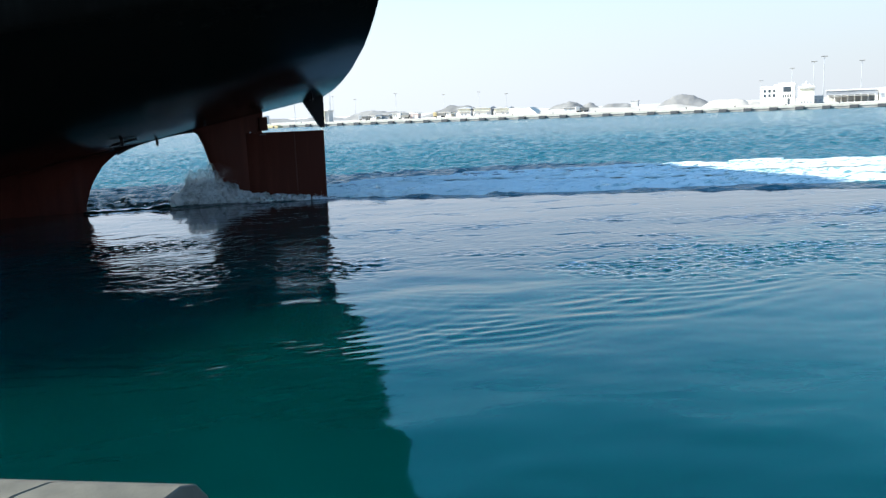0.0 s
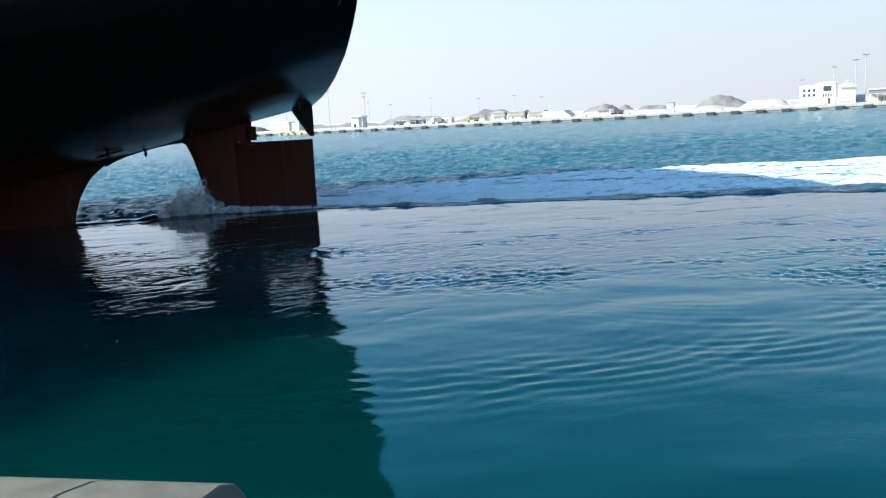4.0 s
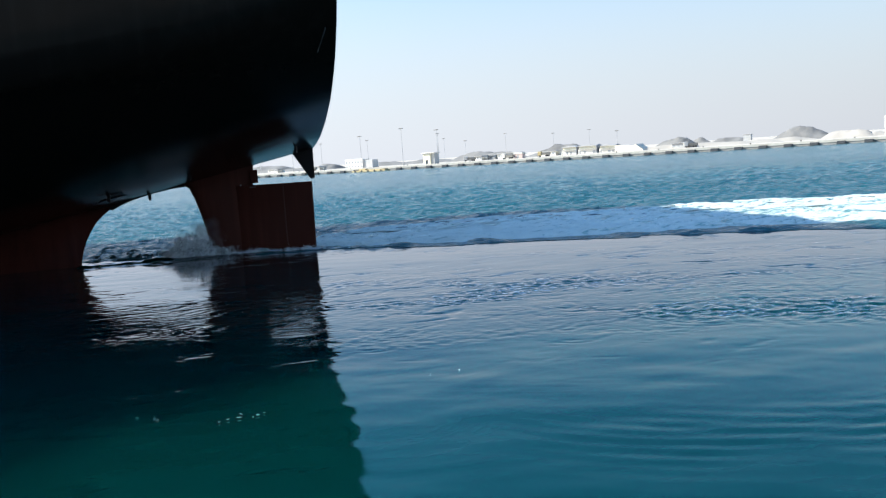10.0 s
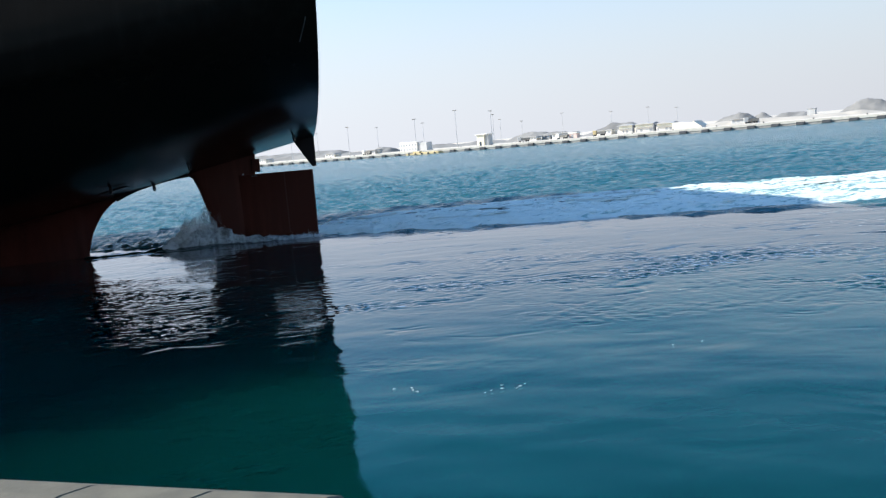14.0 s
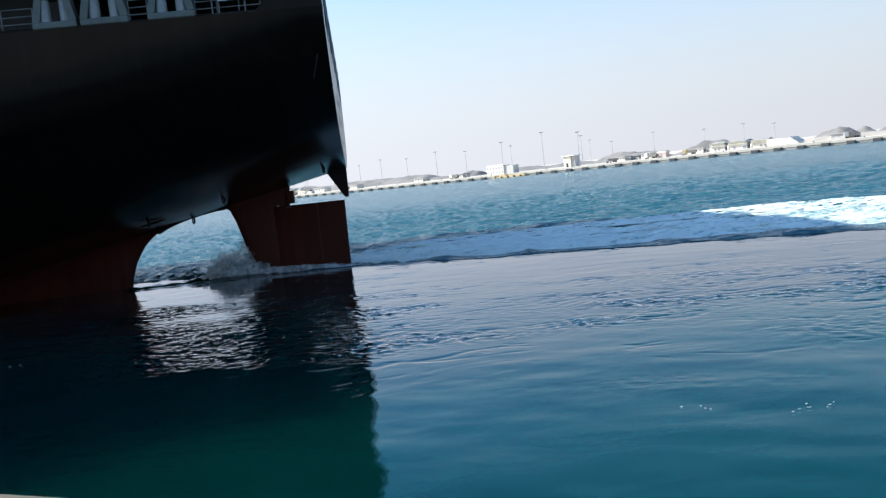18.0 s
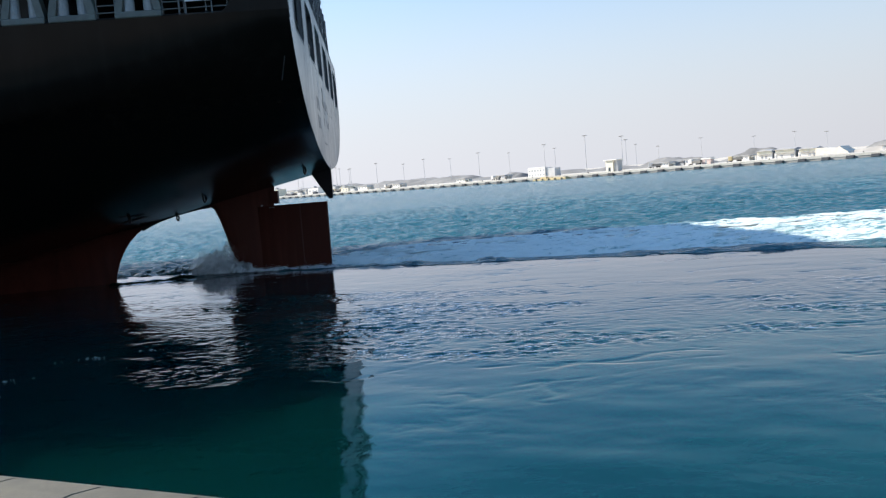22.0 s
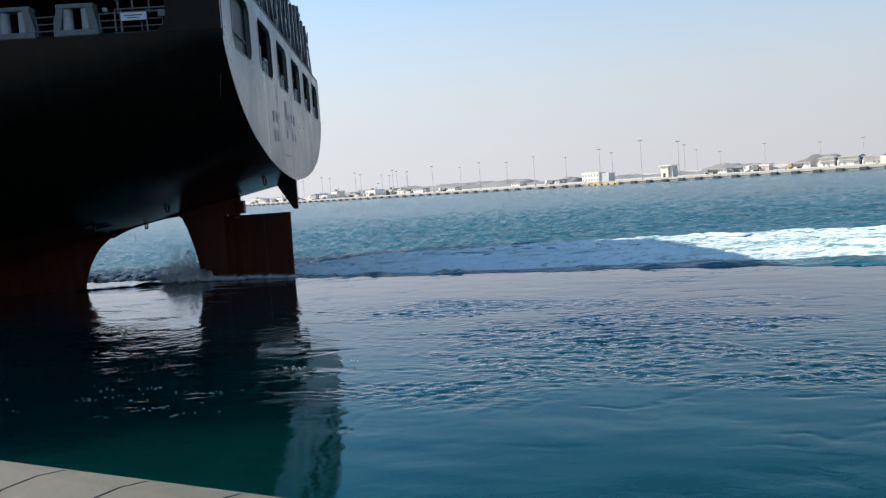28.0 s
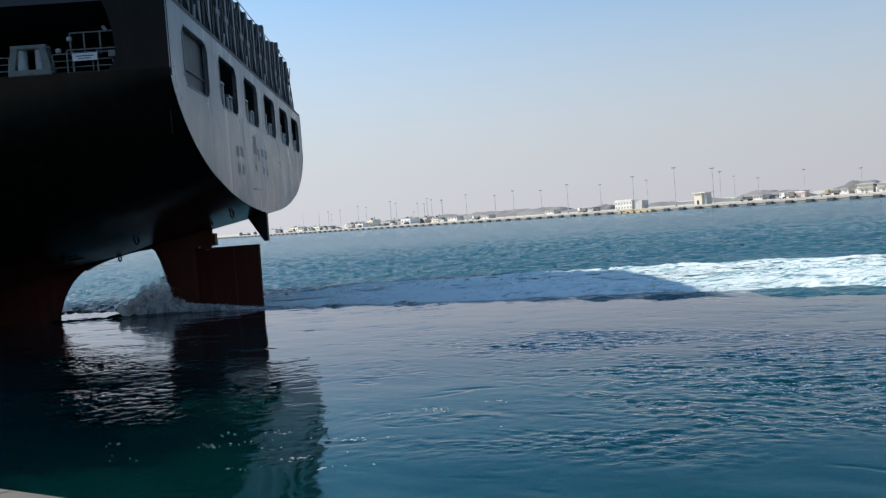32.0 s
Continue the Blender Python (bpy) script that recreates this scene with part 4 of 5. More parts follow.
def foil(x0, x1, thick):
    """Half-thickness of a rudder section along its chord."""
    return lambda x: thick * (max(0.0, (x - x0) / (x1 - x0)) ** 0.5) * (1 - 0.93 * ((x - x0) / (x1 - x0)) ** 1.3) * 1.9


def foil_solid(rows, thick, n=16):
    """A streamlined solid; rows of (z, leading x, trailing x)."""
    verts, faces = [], []
    for z, x0, x1 in rows:
        f = foil(x0, x1, thick)
        up = [(x0 + (x1 - x0) * (k / n) ** 1.5, f(x0 + (x1 - x0) * (k / n) ** 1.5) + (0.03 if k else 0), z) for k in range(n + 1)]
        verts += up + [(x, -y, z) for x, y, z in reversed(up[1:])]
    m = 2 * n + 1
    for j in range(len(rows) - 1):
        faces += [(j * m + k, j * m + (k + 1) % m, (j + 1) * m + (k + 1) % m, (j + 1) * m + k) for k in range(m)]
    faces += [tuple(range(m)), tuple(range((len(rows) - 1) * m + m - 1, (len(rows) - 1) * m - 1, -1))]
    return mesh_of("foil", verts, faces, False)


horn = part("rudder_horn", foil_solid([(-3, -6.6, -4.9), (0.8, -7.42, -4.3), (2.43, -7.72, -4.2), (4.05, -8.16, -4.1), (4.9, -8.5, -4.05), (5.2, -8.9, -4.0), (6.5, -9.6, -3.9)], 0.62), "rudder", ship, "dark red rudder horn")
part("step_plate", box(-4.2, -3.66, -0.42, 0.42, 4.97, 5.93, 0.04), "rudder", horn)
blade = part("rudder_blade", foil_solid([(-5, 0.0, 5.9), (0, 0.0, 5.92), (4.84, 0.0, 5.98)], 0.5), "rudder", ship, "dark red rudder blade turned to port")
blade.matrix_basis = pose(-5.55, 0, 0, 0, 0, -20.5)
for k in range(22):
    part("draught_mark", box(3.92, 4.0, -0.42, -0.2, 0.5 + 0.2 * k, 0.56 + 0.2 * k), "pale_mark", blade)
for k in range(3):
    part("blade_bolt", tube((1.6 + 0.16 * k, -0.6, 4.7), (1.6 + 0.16 * k, -0.4, 4.7), 0.035), "rail", blade)
part("stern_tube", tube((-17.2, 0, -1.6), (-11.0, 0, -1.6), 0.9, n=16, r2=0.7), "rudder", ship)


def ring_mesh(r, thick):
    bm = bmesh.new()
    n, m = 14, 6
    vs = [[bm.verts.new(((r + thick * math.cos(2 * math.pi * j / m)) * math.cos(2 * math.pi * i / n), thick * math.sin(2 * math.pi * j / m),
                         (r + thick * math.cos(2 * math.pi * j / m)) * math.sin(2 * math.pi * i / n))) for j in range(m)] for i in range(n)]
    for i in range(n):
        for j in range(m):
            bm.faces.new((vs[i][j], vs[(i + 1) % n][j], vs[(i + 1) % n][(j + 1) % m], vs[i][(j + 1) % m]))
    return bm


for x, y, z, r in ((-11.2, -0.1, 4.5, 0.2), (-8.0, -5.35, 5.76, 0.27), (-1.05, -5.4, 7.12, 0.27)):
    lug = part("lifting_ring", ring_mesh(r, 0.06), "fin", ship)
    lug.matrix_basis = pose(x, y, z, 0, 0, 80)
lug = part("rope_guard_lug", box(-13.1, -12.9, -5.9, -5.75, 4.45, 4.95, 0.03), "fin", ship)
part("guard_bar", tube((-13.7, -6.2, 4.45), (-11.6, -3.2, 5.0), 0.05), "fin", lug)
part("guard_bar", tube((-13.6, -5.9, 4.55), (-12.2, -5.2, 4.85), 0.05), "fin", lug)
# dark skeg edge along the arch over the propeller
arc = [(-8.7, 5.05), (-9.6, 4.98), (-10.6, 4.8), (-11.5, 4.6), (-12.4, 4.36), (-13.2, 4.06), (-13.8, 3.75)]
part("skeg_edge", prism(arc + [(x - 0.2, z + 0.3 - 0.02 * k) for k, (x, z) in reversed(list(enumerate(arc)))], -0.2, 0.2), "fin", ship, "dark skeg edge over the propeller")
part("horn_bolt", tube((-4.9, -0.6, 4.89), (-4.9, -0.2, 4.89), 0.06), "roller", ship)


# side fairleads, rails and sign on the near bulwark
def fairlead(x0, x1):
    """A roller fairlead on a sloping pedestal."""
    c, w = (x0 + x1) / 2, (x1 - x0) / 2
    y0, y1 = -23.1, -22.4
    base = part("fairlead", box(c - w, c + w, y0, y1, 14.4, 14.72, 0.06), "lead", ship, "pale grey roller fairlead")
    for sg in (-1, 1):
        out = [(c + sg * w, 14.72), (c + sg * (w - 0.34), 14.72), (c + sg * (w - 0.55), 15.75), (c + sg * (w - 0.22), 15.75)]
        part("fairlead_cheek", prism(out, y0 + 0.03, y1 - 0.03), "lead", base)
        part("roller", tube((c + sg * 0.46, -22.75, 14.7), (c + sg * 0.46, -22.75, 15.72), 0.26, n=14), "roller", base, "worn white roller")
    part("fairlead_top", box(c - w + 0.18, c + w - 0.18, y0 + 0.02, y1 - 0.02, 15.72, 15.95, 0.05), "lead", base)


for x0, x1 in ((-12.85, -10.9), (-10.75, -8.6), (-7.75, -5.6), (-17.6, -15.6), (-22.5, -20.5)):
    fairlead(x0, x1)
for x0, x1 in ((-8.6, -7.75), (-5.6, -2.6), (-15.6, -12.85), (-20.5, -17.6)):
    bm = bmesh.new()
    for z in (14.75, 15.08, 15.42):
        tube((x0, -22.85, z), (x1, -22.85, z), 0.035, bm, 6)
    k = max(1, round((x1 - x0) / 1.1))
    for i in range(k + 1):
        x = x0 + (x1 - x0) * i / k
        tube((x, -22.85, 14.4), (x, -22.85, 15.44), 0.035, bm, 6)
    part("guard_rail", bm, "rail", ship)
frame_rail = bmesh.new()
for z in (15.5, 16.5):
    tube((-4.75, -22.6, z), (-2.45, -22.6, z), 0.045, frame_rail, 6)
for x in (-4.75, -4.05, -3.25, -2.45):
    tube((x, -22.6, 15.4), (x, -22.6, 16.52), 0.045, frame_rail, 6)
for z in (14.42, 15.56):
    tube((-4.8, -23.0, z), (-2.35, -23.0, z), 0.04, frame_rail, 6)
for x in (-4.8, -4.5, -3.3):
    tube((x, -23.0, 14.42), (x, -23.0, 15.5), 0.04, frame_rail, 6)
part("ladder_rail", frame_rail, "rail", ship, "light pilot ladder rail frame")
board = part("sign_board", box(-4.5, -3.28, -23.12, -23.06, 14.98, 15.36, 0.01), "sign", ship, "white sign board")
part("text_bar", box(-4.32, -3.46, -23.13, -23.118, 15.19, 15.24), "mark", board)
part("text_bar", box(-4.2, -3.6, -23.13, -23.118, 15.08, 15.12), "mark", board)
part("rail_box", box(-2.75, -2.4, -23.05, -22.75, 15.1, 15.45, 0.03), "lead", ship)
lamp = part("deck_lamp", tube((-2.9, -22.6, 16.5), (-3.05, -22.7, 16.75), 0.1), "roller", ship)
part("lamp_bracket", tube((-2.45, -22.6, 16.5), (-2.9, -22.6, 16.55), 0.04), "rail", lamp)
for x, z in ((-5.35, 15.5), (-4.75, 16.05)):
    part("lamp_globe", box(x - 0.13, x + 0.13, -22.8, -22.55, z, z + 0.26, 0.08), "roller", ship)
bm = bmesh.new()
trail = [(-0.06 - 0.06 * k, -(21.75 - 0.21 * k), under_z(-0.06 - 0.06 * k, 21.75 - 0.21 * k) - 0.01) for k in range(7)]
for a, b in zip(trail[:-1], trail[1:]):
    tube(a, b, 0.03, bm, 6)
part("scuff_mark", bm, "scratch", ship)

for ob in ship.children:
    if ob.name.split(".")[0] in ("fairlead", "guard_rail", "ladder_rail", "sign_board", "rail_box", "deck_lamp", "lamp_globe"):
        ob.location = (0.22, 0, -0.28)

# lashing bridge and containers at the stern
zc = 18.05
lash_rnd = random.Random(12)
for i in range(17):
    y = -19.0 + i * 2.42
    top = 23.2 + lash_rnd.uniform(-0.3, 0.7)
    part("lashing_post", box(-0.4, -0.02, y - 0.24, y + 0.24, zc, top, 0.03), ("lash_pale", "lash")[i % 3 == 1], ship)
    part("lashing_stanchion", box(-0.3, -0.12, y + 1.1, y + 1.26, zc, top - lash_rnd.uniform(0.6, 1.6), 0.02), "lash", ship)
    part("lashing_rod", tube((0.02, y + 0.5, zc + 0.1), (-0.05, y + 1.3, 20.55), 0.05, n=6), "lash_pale", ship)
    if i % 2:
        part("lashing_rod", tube((0.04, y + 2.1, zc + 0.1), (-0.04, y + 1.6, 20.5), 0.05, n=6), "lash_pale", ship)
    part("lashing_rod", tube((0.02, y + 0.3, 20.75), (-0.05, y + 2.1, 22.8), 0.06, n=6), "lash", ship)
    if i % 2 == 0:
        part("lashing_rod", tube((0.05, y + 2.2, zc + 0.1), (-0.04, y + 0.45, 22.5), 0.06, n=6), "lash_pale", ship)
    if i % 3 == 1:
        part("turnbuckle", tube((0.06, y + 0.55, zc + 0.15), (0.05, y + 0.85, zc + 1.15), 0.1, n=8), "roller", ship)
        part("lashing_gusset", prism([(y + 0.24, 20.6), (y + 0.95, 20.6), (y + 0.24, 19.5)], -0.3, -0.16, "x"), "lash", ship)
    if i % 3:
        part("lashing_plate", box(-0.1, -0.01, y - 0.5, y + 0.5, 20.3, 20.75, 0.03), "lash_pale", ship)
    if i % 4 == 2:
        part("deck_light", box(-0.25, 0.05, y + 0.35, y + 0.7, top - 0.9, top - 0.55, 0.05), "roller", ship)
for z in (18.9, 20.6, 22.9):
    part("lashing_walkway", box(-0.9, -0.3, -19.2, 21.3, z, z + 0.14), "lash", ship)
for z in (19.6, 21.3, 23.6):
    part("walkway_rail", tube((-0.4, -19.2, z), (-0.4, 21.3, z), 0.035, n=6), "lash", ship)


def container_mesh():
    """A corrugated container's end: ribs on its face, posts at its corners."""
    bm = box(-12.0, -0.12, 0.06, 2.38, 0.05, 2.55)
    for k in range(9):
        box(-0.14, -0.06, 0.22 + 0.24 * k, 0.32 + 0.24 * k, 0.2, 2.4, 0, bm)
    for y in (0.0, 2.28):
        box(-12.1, -0.02, y, y + 0.16, 0, 2.6, 0, bm)
    for z in (0.0, 2.46):
        box(-12.1, -0.02, 0.1, 2.3, z, z + 0.14, 0, bm)
    return bm


con = [None, None, None]
for k, key in enumerate(("box_a", "box_b", "box_c")):
    con[k] = bpy.data.meshes.new("container")
    bm = container_mesh()
    bm.to_mesh(con[k])
    bm.free()
    con[k].materials.append(M[key])
# higher unseen stacks added further forward, heights set to shade the water beside the ship
stack_rnd = random.Random(3)
for i in range(16):
    for k in range(10):
        # the 56 m row takes the place of an accommodation block
        tall = (31.5, 36.0, 41.0, 44.0, 56.0)[min(k, 4)] if k < 5 else 46.0
        h = tall + stack_rnd.choice((-1.3, 0, 0, 1.3))
        x1 = -36 - 13.2 * k
        part("shade_stack", box(x1 - 12.2, x1, -21.8 + 2.72 * i, -21.8 + 2.72 * i + 2.44, zc, h, 0.05), ("box_a", "box_b")[(i + k) % 2], ship)
for i in range(16):
    for j in range(2):
        ob = part("container", con[(i * 5 + j * 3) % 7 % 3], "box_a", ship)
        ob.location = (-1.0, -19.1 + i * 2.5, zc + 0.05 + 2.62 * j)


# ---- water that turns with the ship: smooth slick, foam band, hump ----
NEAR_X = [-80, -30, -17, -10, -4, 1, 8, 16, 20, 25, 30, 35, 40, 55, 75, 100]
NEAR_Y = [3, 2, 0.5, -1.0, -2.1, -3.0, -7.0, -10.4, -12.4, -14.8, -17.8, -20.4, -23, -30, -38, -46]


def rim(x):
    """The ragged line where the slick meets the wash."""
    eddy = 2.4 * max(0.0, noise.noise((x * 0.22, 21, 0))) * min(1.0, max(0.0, (x - 4) / 6))
    return float(np.interp(x, NEAR_X, NEAR_Y)) - eddy + 1.1 * noise.noise((x * 0.16, 3, 0)) + 0.8 * noise.noise((x * 0.5, 9, 0)) + 0.35 * noise.noise((x * 1.7, 4, 0))


def graded(stops):
    """Positions from rows of (start, step), ending at the last start."""
    out = []
    for (a, step), (b, _) in zip(stops[:-1], stops[1:]):
        out += list(np.arange(a, b, step))
    return np.array(out + [stops[-1][0]])


def sheet_mesh(name, X, Y, Z):
    n, m = X.shape
    i, j = np.meshgrid(np.arange(n - 1), np.arange(m - 1), indexing="ij")
    quads = np.stack([i * m + j, i * m + j + 1, (i + 1) * m + j + 1, (i + 1) * m + j], -1).reshape(-1, 4)
    me = bpy.data.meshes.new(name)
    me.from_pydata(np.stack([X, Y, Z], -1).reshape(-1, 3).tolist(), [], quads.tolist())
    me.polygons.foreach_set("use_smooth", [True] * len(me.polygons))
    if me.polygons[len(me.polygons) // 2].normal.z < 0:
        me.flip_normals()
    return me


# how far the water has drifted past the ship since the start
DRIFT_T = [0, 4, 8, 12, 20, 28, 32]
DRIFT_VX = [2.0, 2.0, 2.15, 2.25, 2.2, 2.35, 2.4]
DRIFT_VY = [-1.3, -1.0, -0.75, -0.6, -0.55, -0.7, -0.85]


def drift(t):
    ts = np.linspace(0, t, 200)
    step = t / 199
    total = lambda v: float(np.sum(v[1:] + v[:-1]) / 2 * step)
    return total(np.interp(ts, DRIFT_T, DRIFT_VX)), total(np.interp(ts, DRIFT_T, DRIFT_VY))


STREAM = -0.355


def slick_sheet():
    """Water that drifts past the ship in one long sheet: glassy upwelling at the wash, a belt of ragged ripple patches, smooth swell nearer the tug."""
    xs = graded([(-108, 1.5), (-94, 0.115), (46, 1.5), (84, 0)])
    ws = -graded([(-10, 0.3), (6, 0.18), (14, 0.095), (40, 0.14), (58, 0.4), (66, 2.0), (112, 0)])
    X = np.repeat(xs[:, None], len(ws), 1)
    W = np.repeat(ws[None, :], len(xs), 0)
    Y = W + STREAM * X
    U, V = 0.942 * X - 0.335 * Y, 0.335 * X + 0.942 * Y
    wob = layers(U * 0.06, V * 0.08, 6, 4) - 0.5
    start = -17 + 13 * wob
    end = np.interp(X, [-90, -60, -40, -20, 0, 10], [-38, -38, -37, -34, -37, -38]) + 14 * (layers(U * 0.08, V * 0.05, 12, 3) - 0.5)
    belt = soft_step(start - W, 0, 7) * soft_step(W - end, -0.5, 3.0)
    belt = belt * (1 - 0.75 * np.exp(-(((X + 57) / 7) ** 2)))
    patch = soft_step(layers(U * 0.10, V * 0.25, 9, 6, 0.68), 0.42, 0.60)
    stray = 0.30 * soft_step(layers(U * 0.16, V * 0.42, 19, 4, 0.6), 0.60, 0.72)
    rough = np.maximum(belt * (0.12 + 0.88 * patch), stray * soft_step(W - end, -8, 2))
    # one dark ragged patch that spreads as it drifts away from the stern
    boil = np.hypot((X + 44.0) / 6.2, (Y + 14.5) / 4.8) + 0.9 * (layers(X * 0.3, Y * 0.3, 71, 4, 0.6) - 0.5)
    rough = np.maximum(rough, (1 - soft_step(boil, 0.45, 1.0)) * (0.35 + 0.65 * soft_step(layers(U * 0.3, V * 0.6, 73, 4, 0.65), 0.38, 0.6)))
    wx = X + 3.0 * (layers(X * 0.22, Y * 0.22, 81, 3) - 0.5)
    wy = Y + 3.0 * (layers(X * 0.22, Y * 0.22, 82, 3) - 0.5)
    chopped = np.zeros_like(X)
    packs = [soft_step(layers(X * f, Y * f * 1.3, 140 + k, 3), 0.36, 0.62) for k, f in enumerate((0.35, 0.5, 0.45, 0.6))]
    wild = random.Random(31)
    for k in range(20):
        length = 0.32 * (0.95 / 0.32) ** (k / 19)
        way = wild.gauss(1.9, 0.75)
        ph = 6.283 / length * (wx * math.cos(way) + wy * math.sin(way)) + wild.uniform(0, 6.283)
        chopped += 0.0092 * length * packs[k % 4] * (np.sin(ph) + 0.42 * np.sin(2 * ph) + 0.18 * np.sin(3 * ph))
    Z = 0.02 + rough * (chopped + 0.6 * ripples(X, Y))
    # thin creases over the glassy water
    cx, cy = X + 2.0 * wob, Y + 3.0 * (layers(X * 0.2, Y * 0.2, 61, 3) - 0.5)
    for f, seed, deep in ((0.16, 63, 0.030), (0.27, 67, 0.022)):
        line = np.abs(layers(cx * f * 0.7, cy * f * 2.2, seed, 4) - 0.5)
        Z -= deep * np.exp(-((line / 0.011) ** 2)) * soft_step(layers(X * 0.3, Y * 0.5, seed + 3, 3), 0.50, 0.64) * (0.08 + 0.92 * soft_step(W - end, -6, 4))
    # long low swell, and smooth hollows nearer the tug
    Z += 0.05 * (layers(U * 0.10, V * 0.2, 31, 3) - 0.5) + 0.012 * (layers(U * 0.5, V * 1.0, 33, 2) - 0.5)
    Z += 0.05 * (layers(U * 0.45, V * 1.1, 37, 3) - 0.5) * soft_step(-56 - X, 0, 10) * soft_step(W + 15, 0, 5)
    near = soft_step(end - W, -3, 4)
    Z += near * (0.05 * (layers(U * 0.30, V * 0.55, 35, 2) - 0.5) + 0.009 * (layers(U * 0.9, V * 1.6, 36, 2) - 0.5))
    # bent rows of small even wavelets
    rnd = random.Random(8)
    for k in range(9):
        x0, span = -14 + 2.1 * k + rnd.uniform(-1, 1), rnd.uniform(4, 10)
        y0 = -40.5 - 0.25 * x0 + span + rnd.uniform(-2.5, 2.5)
        r = np.hypot(X - x0, Y - y0)
        facing = np.clip(-(Y - y0) / np.maximum(r, 0.1), 0, 1) ** 5
        Z += rnd.uniform(0.007, 0.013) * np.sin(r * 6.283 / rnd.uniform(0.5, 0.85) + 2.5 * field(X * 0.3, Y * 0.3, k)) * np.exp(-(((r - span) / 1.5) ** 2)) * facing * soft_step(layers(X * 0.3, Y * 0.3, 30 + k, 2), 0.30, 0.55)
    Z[:, 0], Z[:, -1], Z[0, :], Z[-1, :] = -0.25, -0.25, -0.25, -0.25
    me = sheet_mesh("slick", X, Y, Z)
    me.attributes.new("ripple", "FLOAT", "POINT").data.foreach_set("value", np.clip(rough, 0, 1).ravel())
    return me


me = slick_sheet()
me.materials.append(M["slick"])
slick = tagged(new("smooth_water", me), "smooth upwelling teal water with ripple patches", "water", kind="structure")

LOW_X = [-6, 0, 8, 16, 20, 24, 33, 40, 55, 80]
LOW_Y = [-1.3, -2.3, -6.4, -9.5, -11.0, -12.4, -16.0, -19.2, -25.5, -34]


def foam_sheet(x0, x1, lift, seed, fray):
    xs = np.arange(x0, x1 + 0.01, 0.32)
    rows = 66
    verts = []
    for x in xs:
        lo = float(np.interp(x, LOW_X, LOW_Y)) + fray * noise.noise((x * 0.22, seed, 0)) + 0.6 * noise.noise((x * 0.9, seed, 5))
        hi = float(np.interp(x, FAR_X, FAR_Y)) + fray * noise.noise((x * 0.25, seed + 7, 0)) + 1.1 * noise.noise((x * 0.9, seed, 8)) + 0.6 * noise.noise((x * 2.1, seed, 9))
        for j in range(rows):
            f = j / (rows - 1)
            y = lo + (hi - lo) * f
            core = min(1, 9 * f, 9 * (1 - f), (x - x0) / 3 + 0.02, (x1 - x) / 4)
            chop = 0.12 * noise.noise((x * 0.35, y * 0.6, seed)) + 0.16 * noise.noise((x * 0.9, y * 1.3, seed + 2)) + 0.09 * noise.noise((x * 2.1, y * 2.6, seed))
            verts.append((x, y, lift + (0.03 + chop * 0.9) * core + 0.15 * max(0, 1 - 1.5 * f) * core - 0.26 * (1 - core) ** 2))
    faces = [(i * rows + j, (i + 1) * rows + j, (i + 1) * rows + j + 1, i * rows + j + 1) for i in range(len(xs) - 1) for j in range(rows - 1)]
    return mesh_of("foam", verts, faces, True)


me = foam_sheet(-5.5, 78, 0.19, 2, 1.3)
me.materials.append(M["foam"])
wash = tagged(new("propeller_wash", me), "churned foamy propeller wash streaming from the rudder", "wash", kind="stuff")


def edge_strip():
    """The dark choppy rim between the slick and the foam."""
    xs = graded([(-4, 0.16), (48, 0.3), (78, 0)])
    lo = np.array([rim(x) - 0.3 for x in xs])
    hi = np.maximum(lo + 0.9, np.interp(xs, LOW_X, LOW_Y) + 0.6)
    f = np.linspace(0, 1, 60)
    X = np.repeat(xs[:, None], len(f), 1)
    Y = lo[:, None] + (hi - lo)[:, None] * f[None, :]
    rise = soft_step(Y - lo[:, None], 0, 0.9) * (1.6 * soft_step(layers(X * 0.30, Y * 0.0 + 7, 55, 4, 0.6), 0.3, 0.7))
    Z = 0.03 + 0.10 * rise + rise * (0.5 * ripples(X, Y, 8) + 0.22 * (layers(X * 0.3, Y * 0.7, 14, 3) - 0.5))
    Z[:, 0], Z[:, -1], Z[0, :], Z[-1, :] = -0.2, -0.2, -0.2, -0.2
    return sheet_mesh("chop", X, Y, Z)


me = edge_strip()
me.materials.append(M["sea"])
chop = tagged(new("choppy_water", me), "dark choppy water along the wash", "water", kind="stuff")


def froth_patch(seed, length, width):
    """A frayed streak of bright froth, thin at its rim."""
    n = 26
    verts = []
    for i in range(n + 1):
        a = i / n
        wob = 1.2 * noise.noise((a * 3, seed, 0))
        half_w = width * math.sin(math.pi * min(1, max(0, a))) ** 0.6 * (0.7 + 0.5 * noise.noise((a * 6, seed, 3))) + 0.02
        for j in range(9):
            b = j / 8 * 2 - 1
            z = 0.08 * (1 - abs(b)) * (0.6 + noise.noise((a * 9, b * 3, seed))) - 0.05 * abs(b) ** 3
            verts.append(((a - 0.5) * length, wob + b * half_w + 0.12 * noise.noise((a * 20, b * 4, seed)), z))
    faces = [(i * 9 + j, (i + 1) * 9 + j, (i + 1) * 9 + j + 1, i * 9 + j + 1) for i in range(n) for j in range(8)]
    me = mesh_of("froth", verts, faces, True)
    me.materials.append(M["froth"])
    return me


FROTH = []
rng = random.Random(11)
for k in range(44):
    ob = tagged(new("froth_streak", froth_patch(k, rng.uniform(4, 9), rng.uniform(0.4, 1.1))), "bright frayed froth streak drifting on the wash", "foam", "froth streaks on the wash")
    lane = rng.uniform(0.15, 0.92)
    FROTH.append((ob, lane, rng.uniform(-70, 62), rng.uniform(2.1, 2.5)))


